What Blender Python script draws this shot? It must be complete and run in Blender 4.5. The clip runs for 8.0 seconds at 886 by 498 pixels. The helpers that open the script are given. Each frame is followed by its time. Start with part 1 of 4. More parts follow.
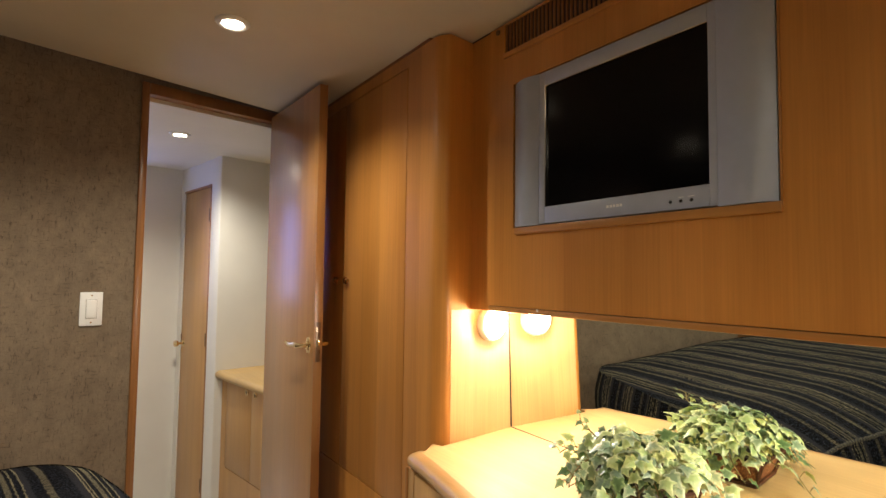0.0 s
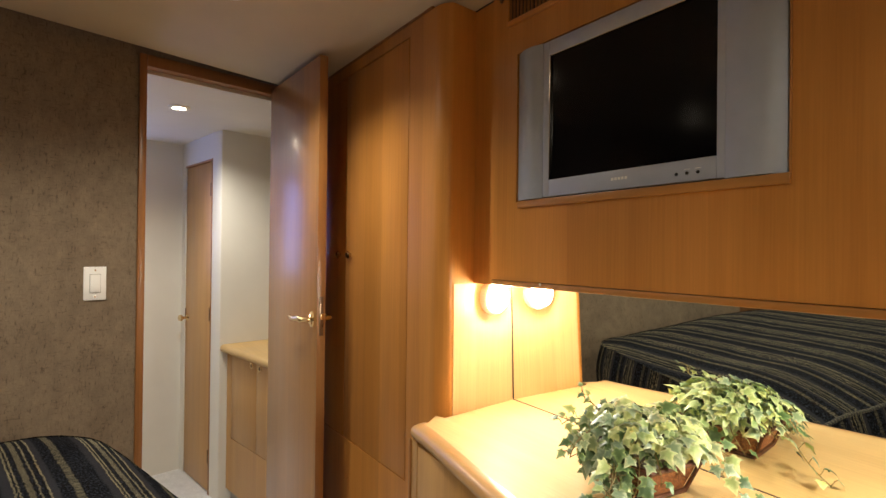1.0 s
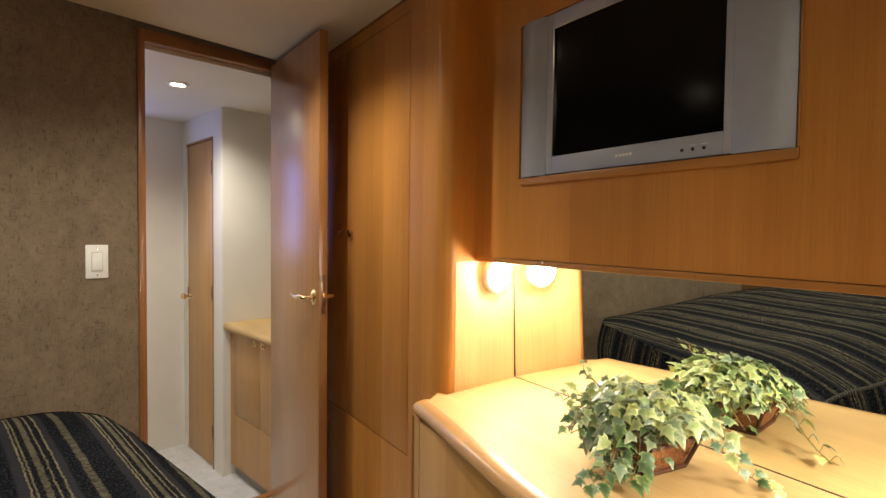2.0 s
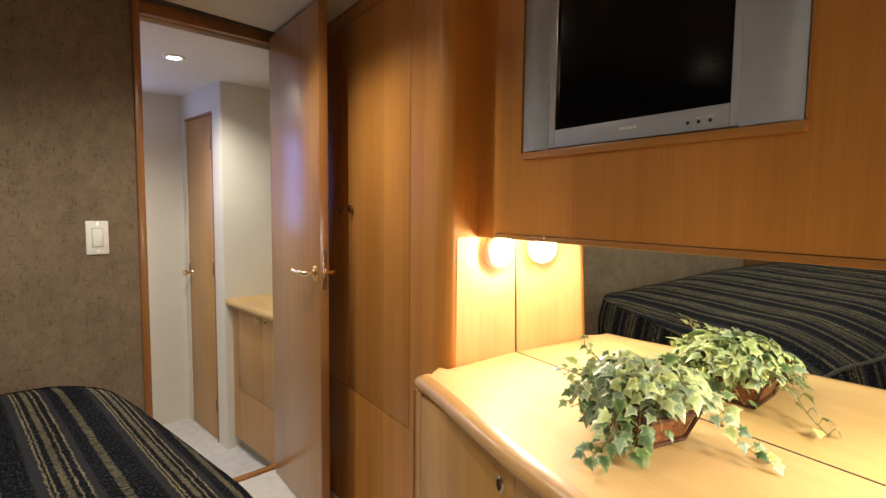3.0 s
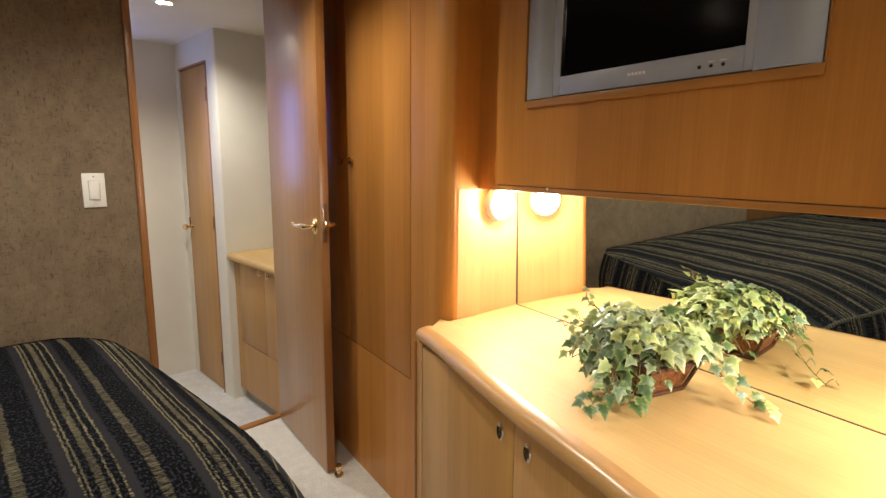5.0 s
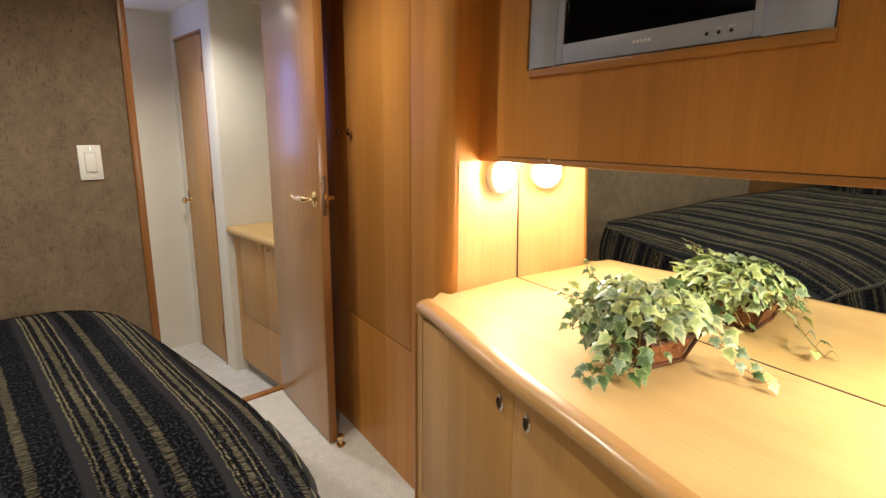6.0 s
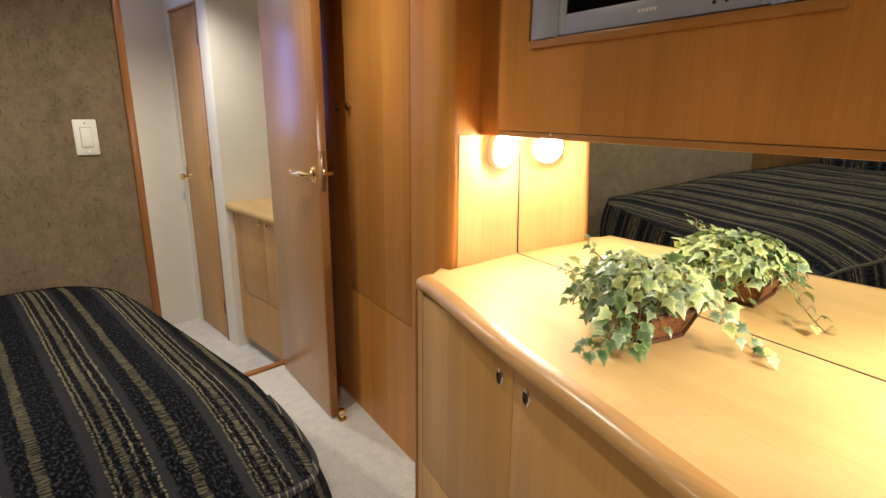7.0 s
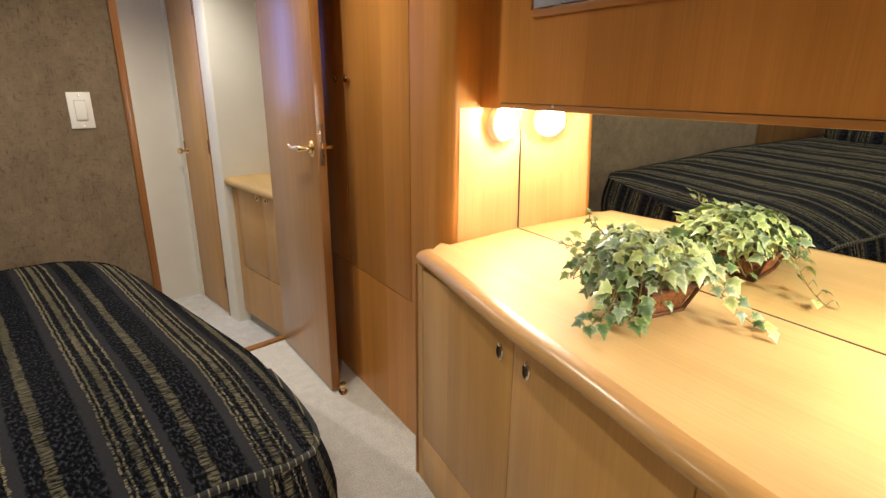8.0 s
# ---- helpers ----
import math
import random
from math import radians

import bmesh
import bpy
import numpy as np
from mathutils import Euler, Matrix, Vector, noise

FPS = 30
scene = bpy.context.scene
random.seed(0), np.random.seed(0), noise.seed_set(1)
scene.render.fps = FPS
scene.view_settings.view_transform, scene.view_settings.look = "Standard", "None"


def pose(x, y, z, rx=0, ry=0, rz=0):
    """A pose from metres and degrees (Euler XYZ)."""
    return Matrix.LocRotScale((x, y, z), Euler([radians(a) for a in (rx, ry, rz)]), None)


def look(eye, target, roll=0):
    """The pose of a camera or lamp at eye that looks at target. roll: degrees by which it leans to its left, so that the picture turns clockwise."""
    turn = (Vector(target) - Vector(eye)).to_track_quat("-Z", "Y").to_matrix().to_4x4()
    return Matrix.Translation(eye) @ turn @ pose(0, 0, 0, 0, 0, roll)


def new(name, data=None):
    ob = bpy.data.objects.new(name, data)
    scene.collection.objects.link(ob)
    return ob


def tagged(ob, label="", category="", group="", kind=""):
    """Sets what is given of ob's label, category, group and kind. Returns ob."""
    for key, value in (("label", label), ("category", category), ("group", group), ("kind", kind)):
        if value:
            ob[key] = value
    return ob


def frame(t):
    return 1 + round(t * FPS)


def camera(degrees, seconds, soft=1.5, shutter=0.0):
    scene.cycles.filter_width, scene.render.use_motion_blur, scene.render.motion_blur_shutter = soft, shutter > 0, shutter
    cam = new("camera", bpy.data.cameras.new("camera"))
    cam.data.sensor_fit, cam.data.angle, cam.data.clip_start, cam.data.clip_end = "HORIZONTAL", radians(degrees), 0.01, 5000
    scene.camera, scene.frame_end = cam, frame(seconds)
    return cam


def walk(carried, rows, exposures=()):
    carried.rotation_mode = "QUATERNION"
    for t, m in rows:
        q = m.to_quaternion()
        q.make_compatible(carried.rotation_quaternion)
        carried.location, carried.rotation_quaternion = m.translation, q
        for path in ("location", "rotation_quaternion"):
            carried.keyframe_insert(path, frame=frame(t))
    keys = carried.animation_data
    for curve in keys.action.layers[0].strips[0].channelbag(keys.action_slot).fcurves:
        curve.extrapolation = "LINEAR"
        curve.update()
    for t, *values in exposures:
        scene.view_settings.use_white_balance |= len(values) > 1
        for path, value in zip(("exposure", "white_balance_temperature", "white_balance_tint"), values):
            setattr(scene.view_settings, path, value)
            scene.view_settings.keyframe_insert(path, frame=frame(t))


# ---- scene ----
cam = camera(80.6, 8.0, soft=1.5)
PATH = [
    (0, (0.0000, 0.0000, 1.2481), (1.1433, 1.6376, 1.3543), 0.71),
    (0.5, (0.0019, 0.0031, 1.2464), (1.1444, 1.6434, 1.3121), 0.70),
    (1, (0.0038, 0.0063, 1.2445), (1.1420, 1.6507, 1.2560), 0.64),
    (1.5, (0.0057, 0.0093, 1.2425), (1.1408, 1.6558, 1.2158), 0.64),
    (3, (0.0116, 0.0185, 1.2360), (1.1384, 1.6635, 1.0799), 0.61),
    (3.5, (0.0137, 0.0216, 1.2337), (1.1372, 1.6646, 1.0391), 0.59),
    (4, (0.0157, 0.0246, 1.2312), (1.1359, 1.6638, 0.9905), 0.61),
    (4.5, (0.0178, 0.0275, 1.2286), (1.1346, 1.6625, 0.9464), 0.60),
    (6, (0.0243, 0.0364, 1.2203), (1.1267, 1.6508, 0.7978), 0.58),
    (6.5, (0.0265, 0.0393, 1.2173), (1.1226, 1.6449, 0.7474), 0.58),
    (7, (0.0288, 0.0422, 1.2142), (1.1197, 1.6398, 0.7066), 0.58),
    (7.5, (0.0310, 0.0450, 1.2110), (1.1150, 1.6326, 0.6590), 0.56),
    (8, (0.0334, 0.0479, 1.2077), (1.1100, 1.6248, 0.6123), 0.57),
]
walk(cam, [(t, look(eye, target, roll)) for t, eye, target, roll in PATH],
     exposures=[(0.0, 0.25), (8.0, 0.25)])

# ---- world and lamps ----
world = bpy.data.worlds.new("night_world")
scene.world = world
world.use_nodes = True
world.node_tree.nodes["Background"].inputs[0].default_value = (0.7, 0.75, 1.0, 1)
world.node_tree.nodes["Background"].inputs[1].default_value = 0.1

WARM = (1.0, 0.925, 0.76)
HALL_WARM = (1.0, 0.94, 0.82)

TILT = radians(9.904)                      # the boat's axes against the mirror wall
BOAT = Matrix.Rotation(TILT, 4, "Z")       # u across, v ahead
ID = Matrix.Identity(4)


def ceiling_z(x):
    return 2.012 - 0.037 * x


# ---- materials ----
def material(name, rough=0.5, metal=0.0, color=(0.8, 0.8, 0.8)):
    m = bpy.data.materials.new(name)
    m.use_nodes = True
    b = m.node_tree.nodes["Principled BSDF"]
    b.inputs["Base Color"].default_value = (*color, 1)
    b.inputs["Roughness"].default_value = rough
    b.inputs["Metallic"].default_value = metal
    return m, m.node_tree, b


def ramp(nt, source, stops):
    r = nt.nodes.new("ShaderNodeValToRGB")
    while len(r.color_ramp.elements) < len(stops):
        r.color_ramp.elements.new(0.5)
    for e, (p, c) in zip(r.color_ramp.elements, stops):
        e.position, e.color = p, (*c, 1)
    nt.links.new(source, r.inputs[0])
    return r.outputs[0]


def noise_tex(nt, scale, stretch=(1, 1, 1), detail=4, rough=0.55, coord="Object"):
    c = nt.nodes.new("ShaderNodeTexCoord")
    mp = nt.nodes.new("ShaderNodeMapping")
    mp.inputs["Scale"].default_value = stretch
    n = nt.nodes.new("ShaderNodeTexNoise")
    n.inputs["Scale"].default_value = scale
    n.inputs["Detail"].default_value = detail
    n.inputs["Roughness"].default_value = rough
    nt.links.new(c.outputs[coord], mp.inputs[0])
    nt.links.new(mp.outputs[0], n.inputs[0])
    return n.outputs[0]


def mix(nt, a, b, fac, mode="MIX"):
    m = nt.nodes.new("ShaderNodeMix")
    m.data_type, m.blend_type = "RGBA", mode
    for sock, v in ((m.inputs[0], fac), (m.inputs[6], a), (m.inputs[7], b)):
        if isinstance(v, (int, float)):
            sock.default_value = v
        elif isinstance(v, tuple):
            sock.default_value = (*v, 1)
        else:
            nt.links.new(v, sock)
    return m.outputs[2]


def bump(nt, b, height, strength, distance=0.002):
    bp = nt.nodes.new("ShaderNodeBump")
    bp.inputs["Strength"].default_value = strength
    bp.inputs["Distance"].default_value = distance
    nt.links.new(height, bp.inputs["Height"])
    nt.links.new(bp.outputs[0], b.inputs["Normal"])


def wood(name, light, dark, along="z", rough=0.34, coat=0.12, coat_rough=0.22):
    """Straight-grained veneer under satin varnish."""
    m, nt, b = material(name, rough)
    st = {"z": (1, 1, 0.02), "y": (1, 0.02, 1), "x": (0.02, 1, 1)}[along]
    fine = noise_tex(nt, 190, st, 3, 0.6)
    band = noise_tex(nt, 17, st, 3, 0.5)
    cloud = noise_tex(nt, 5.0, (1, 1, 0.4), 3, 0.5)
    base = ramp(nt, band, [(0.34, dark), (0.66, light)])
    grain = ramp(nt, fine, [(0.3, tuple(c * 0.80 for c in light)), (0.7, tuple(min(1, c * 1.08) for c in light))])
    c = mix(nt, base, grain, 0.45)
    tone = ramp(nt, cloud, [(0.3, (0.88, 0.86, 0.83)), (0.7, (1.05, 1.04, 1.03))])
    c = mix(nt, c, tone, 1.0, "MULTIPLY")
    if along == "z":
        # veneer leaves, each of its own tone
        co = nt.nodes.new("ShaderNodeTexCoord")
        dot = nt.nodes.new("ShaderNodeVectorMath")
        dot.operation = "DOT_PRODUCT"
        dot.inputs[1].default_value = (6.4, 7.7, 0.0)
        nt.links.new(co.outputs["Object"], dot.inputs[0])
        step = nt.nodes.new("ShaderNodeMath")
        step.operation = "FLOOR"
        nt.links.new(dot.outputs["Value"], step.inputs[0])
        wn = nt.nodes.new("ShaderNodeTexWhiteNoise")
        wn.noise_dimensions = "1D"
        nt.links.new(step.outputs[0], wn.inputs["W"])
        c = mix(nt, c, ramp(nt, wn.outputs["Value"], [(0.0, (0.91, 0.90, 0.88)), (1.0, (1.06, 1.06, 1.06))]), 1.0, "MULTIPLY")
    nt.links.new(c, b.inputs["Base Color"])
    r = ramp(nt, cloud, [(0.3, (rough * 0.85,) * 3), (0.7, (rough * 1.2,) * 3)])
    nt.links.new(r, b.inputs["Roughness"])
    b.inputs["Coat Weight"].default_value = coat
    b.inputs["Specular IOR Level"].default_value = 0.35
    b.inputs["Coat Roughness"].default_value = coat_rough
    bump(nt, b, fine, 0.04, 0.0006)
    return m


LIGHT_WOOD, DARK_WOOD = (0.62, 0.277, 0.065), (0.49, 0.200, 0.043)
WOOD_Z = wood("maple_upright", LIGHT_WOOD, DARK_WOOD, "z")
WOOD_Y = wood("maple_along", LIGHT_WOOD, DARK_WOOD, "y")
# paler than the other maple: the sconces' bright wash is put into this colour
WOOD_TOP_LIT = wood("maple_top_lit", (0.66, 0.452, 0.195), (0.57, 0.372, 0.148), "y", 0.52, 0.05)
WOOD_CABIN = wood("maple_cabin", (0.59, 0.335, 0.118), (0.49, 0.260, 0.086), "z")
WOOD_NOSE = wood("glossy_bullnose", (0.60, 0.345, 0.130), (0.50, 0.27, 0.095), "y", 0.34, 0.55, 0.20)
WOOD_RAIL = wood("maple_rail", (0.48, 0.225, 0.065), (0.38, 0.165, 0.045), "y")
WOOD_DOOR = wood("glossy_maple_door", (0.47, 0.225, 0.062), (0.37, 0.165, 0.042), "z", 0.42, 0.9, 0.27)
WOOD_TRIM = wood("stained_trim", (0.34, 0.145, 0.045), (0.25, 0.10, 0.03), "z", 0.35, 0.3)
# lit copy of the wardrobe veneer: the sconce's glow is in the pale colour
WOOD_NICHE_LIT = wood("lit_maple_panel", (0.68, 0.455, 0.215), (0.62, 0.395, 0.175), "z", 0.45, 0.1)
WALNUT = wood("dark_walnut", (0.17, 0.090, 0.038), (0.11, 0.055, 0.022), "z")
WOOD_EDGE = wood("stained_edge", (0.42, 0.19, 0.06), (0.32, 0.14, 0.042), "z", 0.35, 0.3)


def wallpaper():
    m, nt, b = material("textile_wallpaper", 0.75)
    weave = noise_tex(nt, 420, (1, 1, 0.35), 2, 0.6)
    upright = noise_tex(nt, 165, (1, 1, 0.26), 3, 0.6)
    level = noise_tex(nt, 150, (0.28, 0.28, 1.25), 3, 0.6)
    patch = noise_tex(nt, 26, (1, 1, 0.7), 4, 0.6)
    cloud = noise_tex(nt, 6, (1, 1, 0.8), 4, 0.6)
    c = ramp(nt, cloud, [(0.3, (0.180, 0.130, 0.083)), (0.7, (0.222, 0.163, 0.105))])
    f = ramp(nt, upright, [(0.30, (0.56, 0.52, 0.47)), (0.43, (0.98, 0.98, 0.98)), (0.60, (1, 1, 1)), (0.72, (1.10, 1.09, 1.06))])
    g = ramp(nt, level, [(0.30, (0.66, 0.62, 0.57)), (0.42, (0.99, 0.99, 0.99)), (0.60, (1, 1, 1)), (0.72, (1.07, 1.06, 1.04))])
    p = ramp(nt, patch, [(0.32, (0.84, 0.83, 0.81)), (0.62, (1.05, 1.05, 1.05))])
    w = ramp(nt, weave, [(0.3, (0.86, 0.86, 0.86)), (0.7, (1.10, 1.10, 1.10))])
    for layer in (f, g, p, w):
        c = mix(nt, c, layer, 1.0, "MULTIPLY")
    nt.links.new(c, b.inputs["Base Color"])
    b.inputs["Sheen Weight"].default_value = 0.15
    bump(nt, b, weave, 0.35, 0.001)
    return m


def plaster(name, c, rough=0.7, amount=0.06):
    m, nt, b = material(name, rough)
    n = noise_tex(nt, 3.0, (1, 1, 1), 4)
    g = noise_tex(nt, 350, (1, 1, 1), 2)
    lo, hi = tuple(v * (1 - amount) for v in c), tuple(min(1, v * (1 + amount)) for v in c)
    nt.links.new(ramp(nt, n, [(0.3, lo), (0.7, hi)]), b.inputs["Base Color"])
    bump(nt, b, g, 0.12, 0.0008)
    return m


def carpet(name, c):
    m, nt, b = material(name, 0.95)
    n = noise_tex(nt, 170, (1, 1, 1), 4, 0.75)
    g = noise_tex(nt, 22, (1, 1, 1), 5, 0.65)
    t = ramp(nt, n, [(0.3, tuple(v * 0.62 for v in c)), (0.7, tuple(min(1, v * 1.12) for v in c))])
    s = ramp(nt, g, [(0.3, (0.86, 0.86, 0.86)), (0.7, (1.06, 1.06, 1.06))])
    nt.links.new(mix(nt, t, s, 1.0, "MULTIPLY"), b.inputs["Base Color"])
    b.inputs["Sheen Weight"].default_value = 0.4
    bump(nt, b, n, 0.8, 0.004)
    return m


def metal(name, c, rough):
    m, nt, b = material(name, rough, 1.0, c)
    n = noise_tex(nt, 60, (1, 1, 1), 3)
    nt.links.new(ramp(nt, n, [(0.3, (rough * 0.7,) * 3), (0.7, (rough * 1.4,) * 3)]), b.inputs["Roughness"])
    return m


def plastic(name, c, rough=0.4, amount=0.05):
    m, nt, b = material(name, rough)
    n = noise_tex(nt, 25, (1, 1, 1), 4)
    nt.links.new(ramp(nt, n, [(0.3, tuple(v * (1 - amount) for v in c)), (0.7, tuple(min(1, v * (1 + amount)) for v in c))]), b.inputs["Base Color"])
    return m


def glow(name, c, strength):
    m, nt, b = material(name, 0.4, 0, (0.9, 0.9, 0.88))
    b.inputs["Emission Color"].default_value = (*c, 1)
    b.inputs["Emission Strength"].default_value = strength
    return m


PAPER = wallpaper()
CEIL = plaster("ceiling_vinyl", (0.63, 0.555, 0.43), 0.6, 0.04)
HALL_WHITE = plaster("hall_vinyl", (0.78, 0.745, 0.66), 0.55, 0.04)
CARPET = carpet("cream_carpet", (0.84, 0.81, 0.76))
CARPET_HALL = carpet("pale_carpet", (0.93, 0.92, 0.89))
BRASS = metal("polished_brass", (0.86, 0.66, 0.36), 0.14)
CHROME = metal("nickel", (0.80, 0.74, 0.64), 0.16)
BRONZE = metal("dull_bronze", (0.20, 0.13, 0.08), 0.35)
ANTIQUE = metal("antique_brass", (0.50, 0.34, 0.17), 0.22)
BLACK = plastic("black_plastic", (0.012, 0.011, 0.010), 0.45)
WHITE = plastic("white_plastic", (0.87, 0.86, 0.84), 0.35, 0.03)
TVGREY = plastic("silver_plastic", (0.42, 0.46, 0.56), 0.32, 0.04)
TVWING = plastic("silver_speaker_cloth", (0.40, 0.44, 0.54), 0.34, 0.04)
SEAM = plastic("brown_sealant", (0.06, 0.035, 0.018), 0.5)
VENT_DARK = plastic("dark_recess", (0.02, 0.014, 0.010), 0.8)
MIRROR, _nt, _b = material("mirror_glass", 0.015, 1.0, (0.93, 0.97, 0.91))
SCREEN, _nt, _b = material("dark_screen", 0.13, 0.0, (0.003, 0.003, 0.004))
_b.inputs["Specular IOR Level"].default_value = 0.15
DOWNLIGHT = glow("lamp_glow", (1.0, 0.86, 0.66), 40)
SCONCE = glow("sconce_glow", (1.0, 0.955, 0.84), 340)


# ---- mesh helpers ----
def box(bm, x0, x1, y0, y1, z0, z1, bevel=0.0, m=ID, seg=2):
    r = bmesh.ops.create_cube(bm, size=1)
    vs = r["verts"]
    for v in vs:
        v.co = Vector(((x0 + x1) / 2 + v.co.x * (x1 - x0), (y0 + y1) / 2 + v.co.y * (y1 - y0), (z0 + z1) / 2 + v.co.z * (z1 - z0)))
    if bevel:
        es = list({e for v in vs for e in v.link_edges})
        out = bmesh.ops.bevel(bm, geom=es, offset=bevel, segments=seg, profile=0.5, affect="EDGES")
        vs = list({v for f in out["faces"] for v in f.verts} | {v for v in vs if v.is_valid})
    if m is not ID:
        bmesh.ops.transform(bm, matrix=m, verts=vs)
    return bm


def prism(bm, outline, z0, z1, m=ID):
    lo = [bm.verts.new(m @ Vector((x, y, z0))) for x, y in outline]
    hi = [bm.verts.new(m @ Vector((x, y, z1))) for x, y in outline]
    n = len(outline)
    bm.faces.new(lo[::-1])
    bm.faces.new(hi)
    for i in range(n):
        bm.faces.new((lo[i], lo[(i + 1) % n], hi[(i + 1) % n], hi[i]))
    bmesh.ops.recalc_face_normals(bm, faces=bm.faces[:])
    return bm


def holed(bm, a, b, d0, d1, place):
    """A slab with one opening: a and b are four rising limits each, the opening lies between the middle two."""
    lay = [[[bm.verts.new(place(x, y, d)) for y in b] for x in a] for d in (d0, d1)]
    for g in lay:
        for i in range(3):
            for j in range(3):
                if (i, j) != (1, 1):
                    bm.faces.new((g[i][j], g[i + 1][j], g[i + 1][j + 1], g[i][j + 1]))
    f, k = lay
    rim = [(i, 0) for i in range(3)] + [(3, j) for j in range(3)] + [(i, 3) for i in range(3, 0, -1)] + [(0, j) for j in range(3, 0, -1)]
    hole = [(1, 1), (2, 1), (2, 2), (1, 2)]
    for ring in (rim, hole):
        for p, q in zip(ring, ring[1:] + ring[:1]):
            bm.faces.new((f[p[0]][p[1]], f[q[0]][q[1]], k[q[0]][q[1]], k[p[0]][p[1]]))
    bmesh.ops.recalc_face_normals(bm, faces=bm.faces[:])
    return bm


def lathe(bm, profile, m=ID, seg=32):
    """Turns (radius, height) rows round the local z axis."""
    rings = []
    for r, h in profile:
        if r < 1e-6:
            rings.append([bm.verts.new(m @ Vector((0, 0, h)))])
        else:
            rings.append([bm.verts.new(m @ Vector((r * math.cos(2 * math.pi * i / seg), r * math.sin(2 * math.pi * i / seg), h))) for i in range(seg)])
    for a, b in zip(rings, rings[1:]):
        for i in range(seg):
            j = (i + 1) % seg
            if len(a) == 1 and len(b) == 1:
                continue
            if len(a) == 1:
                bm.faces.new((a[0], b[i], b[j]))
            elif len(b) == 1:
                bm.faces.new((a[i], a[j], b[0]))
            else:
                bm.faces.new((a[i], a[j], b[j], b[i]))
    bmesh.ops.recalc_face_normals(bm, faces=bm.faces[:])
    return bm


def tube(bm, pts, radii, seg=10):
    """A round bar through the points."""
    pts = [Vector(p) for p in pts]
    rings = []
    for i, p in enumerate(pts):
        d = (pts[min(i + 1, len(pts) - 1)] - pts[max(i - 1, 0)]).normalized()
        a = d.cross(Vector((0, 0, 1)) if abs(d.z) < 0.9 else Vector((1, 0, 0))).normalized()
        b = d.cross(a)
        r = radii[i] if isinstance(radii, (list, tuple)) else radii
        rings.append([bm.verts.new(p + r * (math.cos(2 * math.pi * k / seg) * a + math.sin(2 * math.pi * k / seg) * b)) for k in range(seg)])
    for a, b in zip(rings, rings[1:]):
        for k in range(seg):
            bm.faces.new((a[k], a[(k + 1) % seg], b[(k + 1) % seg], b[k]))
    bm.faces.new(rings[0][::-1])
    bm.faces.new(rings[-1])
    bmesh.ops.recalc_face_normals(bm, faces=bm.faces[:])
    return bm


def mesh_of(name, bm, mat, smooth=35):
    me = bpy.data.meshes.new(name)
    for f in bm.faces:
        f.smooth = smooth > 0
    if smooth:
        for e in bm.edges:
            if len(e.link_faces) == 2 and e.calc_face_angle(0) > radians(smooth):
                e.smooth = False
    bm.to_mesh(me)
    bm.free()
    me.materials.append(mat)
    return me


def structure(name, bm, mat, label="", smooth=35):
    ob = new(name, mesh_of(name, bm, mat, smooth))
    return tagged(ob, label, "", "", "structure")


def thing(name, base, label, category, group="", kind=""):
    ob = new(name)
    ob.location = base
    ob.empty_display_size = 0.05
    return tagged(ob, label, category, group, kind)


def part(name, bm, mat, parent, label="", smooth=35):
    """One mesh in world coordinates under a thing or a part."""
    ob = new(name, mesh_of(name, bm, mat, smooth))
    ob.parent = parent
    up = parent
    chain = []
    while up:
        chain.append(up)
        up = up.parent
    total = Matrix.Identity(4)
    for p in reversed(chain):
        total = total @ p.matrix_parent_inverse @ p.matrix_basis
    ob.matrix_parent_inverse = total.inverted()
    if label:
        ob["label"] = label
    return ob


def B():
    return bmesh.new()


# ---- setting: the cabin ----
DOOR_V0, DOOR_V1 = 2.2522, 2.288          # door wall
OPEN_U0, OPEN_U1, OPEN_Z = 0.597, 1.150, 1.953
BACK_V, HEAD_U = -1.35, -1.64
FACE_X = 0.861                           # wardrobe face
OVER_X, OVER_Z = 0.974, 1.152            # overhead cabinet face and underside
MIRROR_X, SIDE_Y, TOP_Z = 1.163, 1.266, 0.768
MIRROR_M = Matrix.Translation((MIRROR_X, 1.2, TOP_Z)) @ Matrix.Rotation(radians(-2.0), 4, "Z") @ Matrix.Rotation(radians(-2.0), 4, "Y") @ Matrix.Translation((0, 0, -TOP_Z))   # local y runs along the mirror

structure("floor", box(B(), HEAD_U - 0.1, 1.62, BACK_V - 0.1, DOOR_V0 + 0.012, -0.08, 0.0, m=BOAT), CARPET, "cream cut-pile carpet in the cabin")
bm = holed(B(), (HEAD_U - 0.1, OPEN_U0, OPEN_U1, 1.9), (-0.25, -0.021, OPEN_Z, 2.12), DOOR_V0, DOOR_V1, lambda u, z, v: BOAT @ Vector((u, v, z)))
structure("wall_door", bm, PAPER, "brown textile wallpaper with dark flecks")
structure("wall_head", box(B(), HEAD_U - 0.1, HEAD_U, BACK_V, DOOR_V0, -0.05, 2.16, m=BOAT), PAPER, "brown textile wallpaper behind the bed head")
structure("wall_back", box(B(), HEAD_U - 0.1, 1.9, BACK_V - 0.1, BACK_V, -0.05, 2.16, m=BOAT), PAPER, "brown textile wallpaper on the rear wall")
structure("wall_mirror", box(B(), 0.022, 0.12, -2.62, 1.3, -0.05, 2.05, m=MIRROR_M), WOOD_Z, "wood-veneered wall behind the mirror")

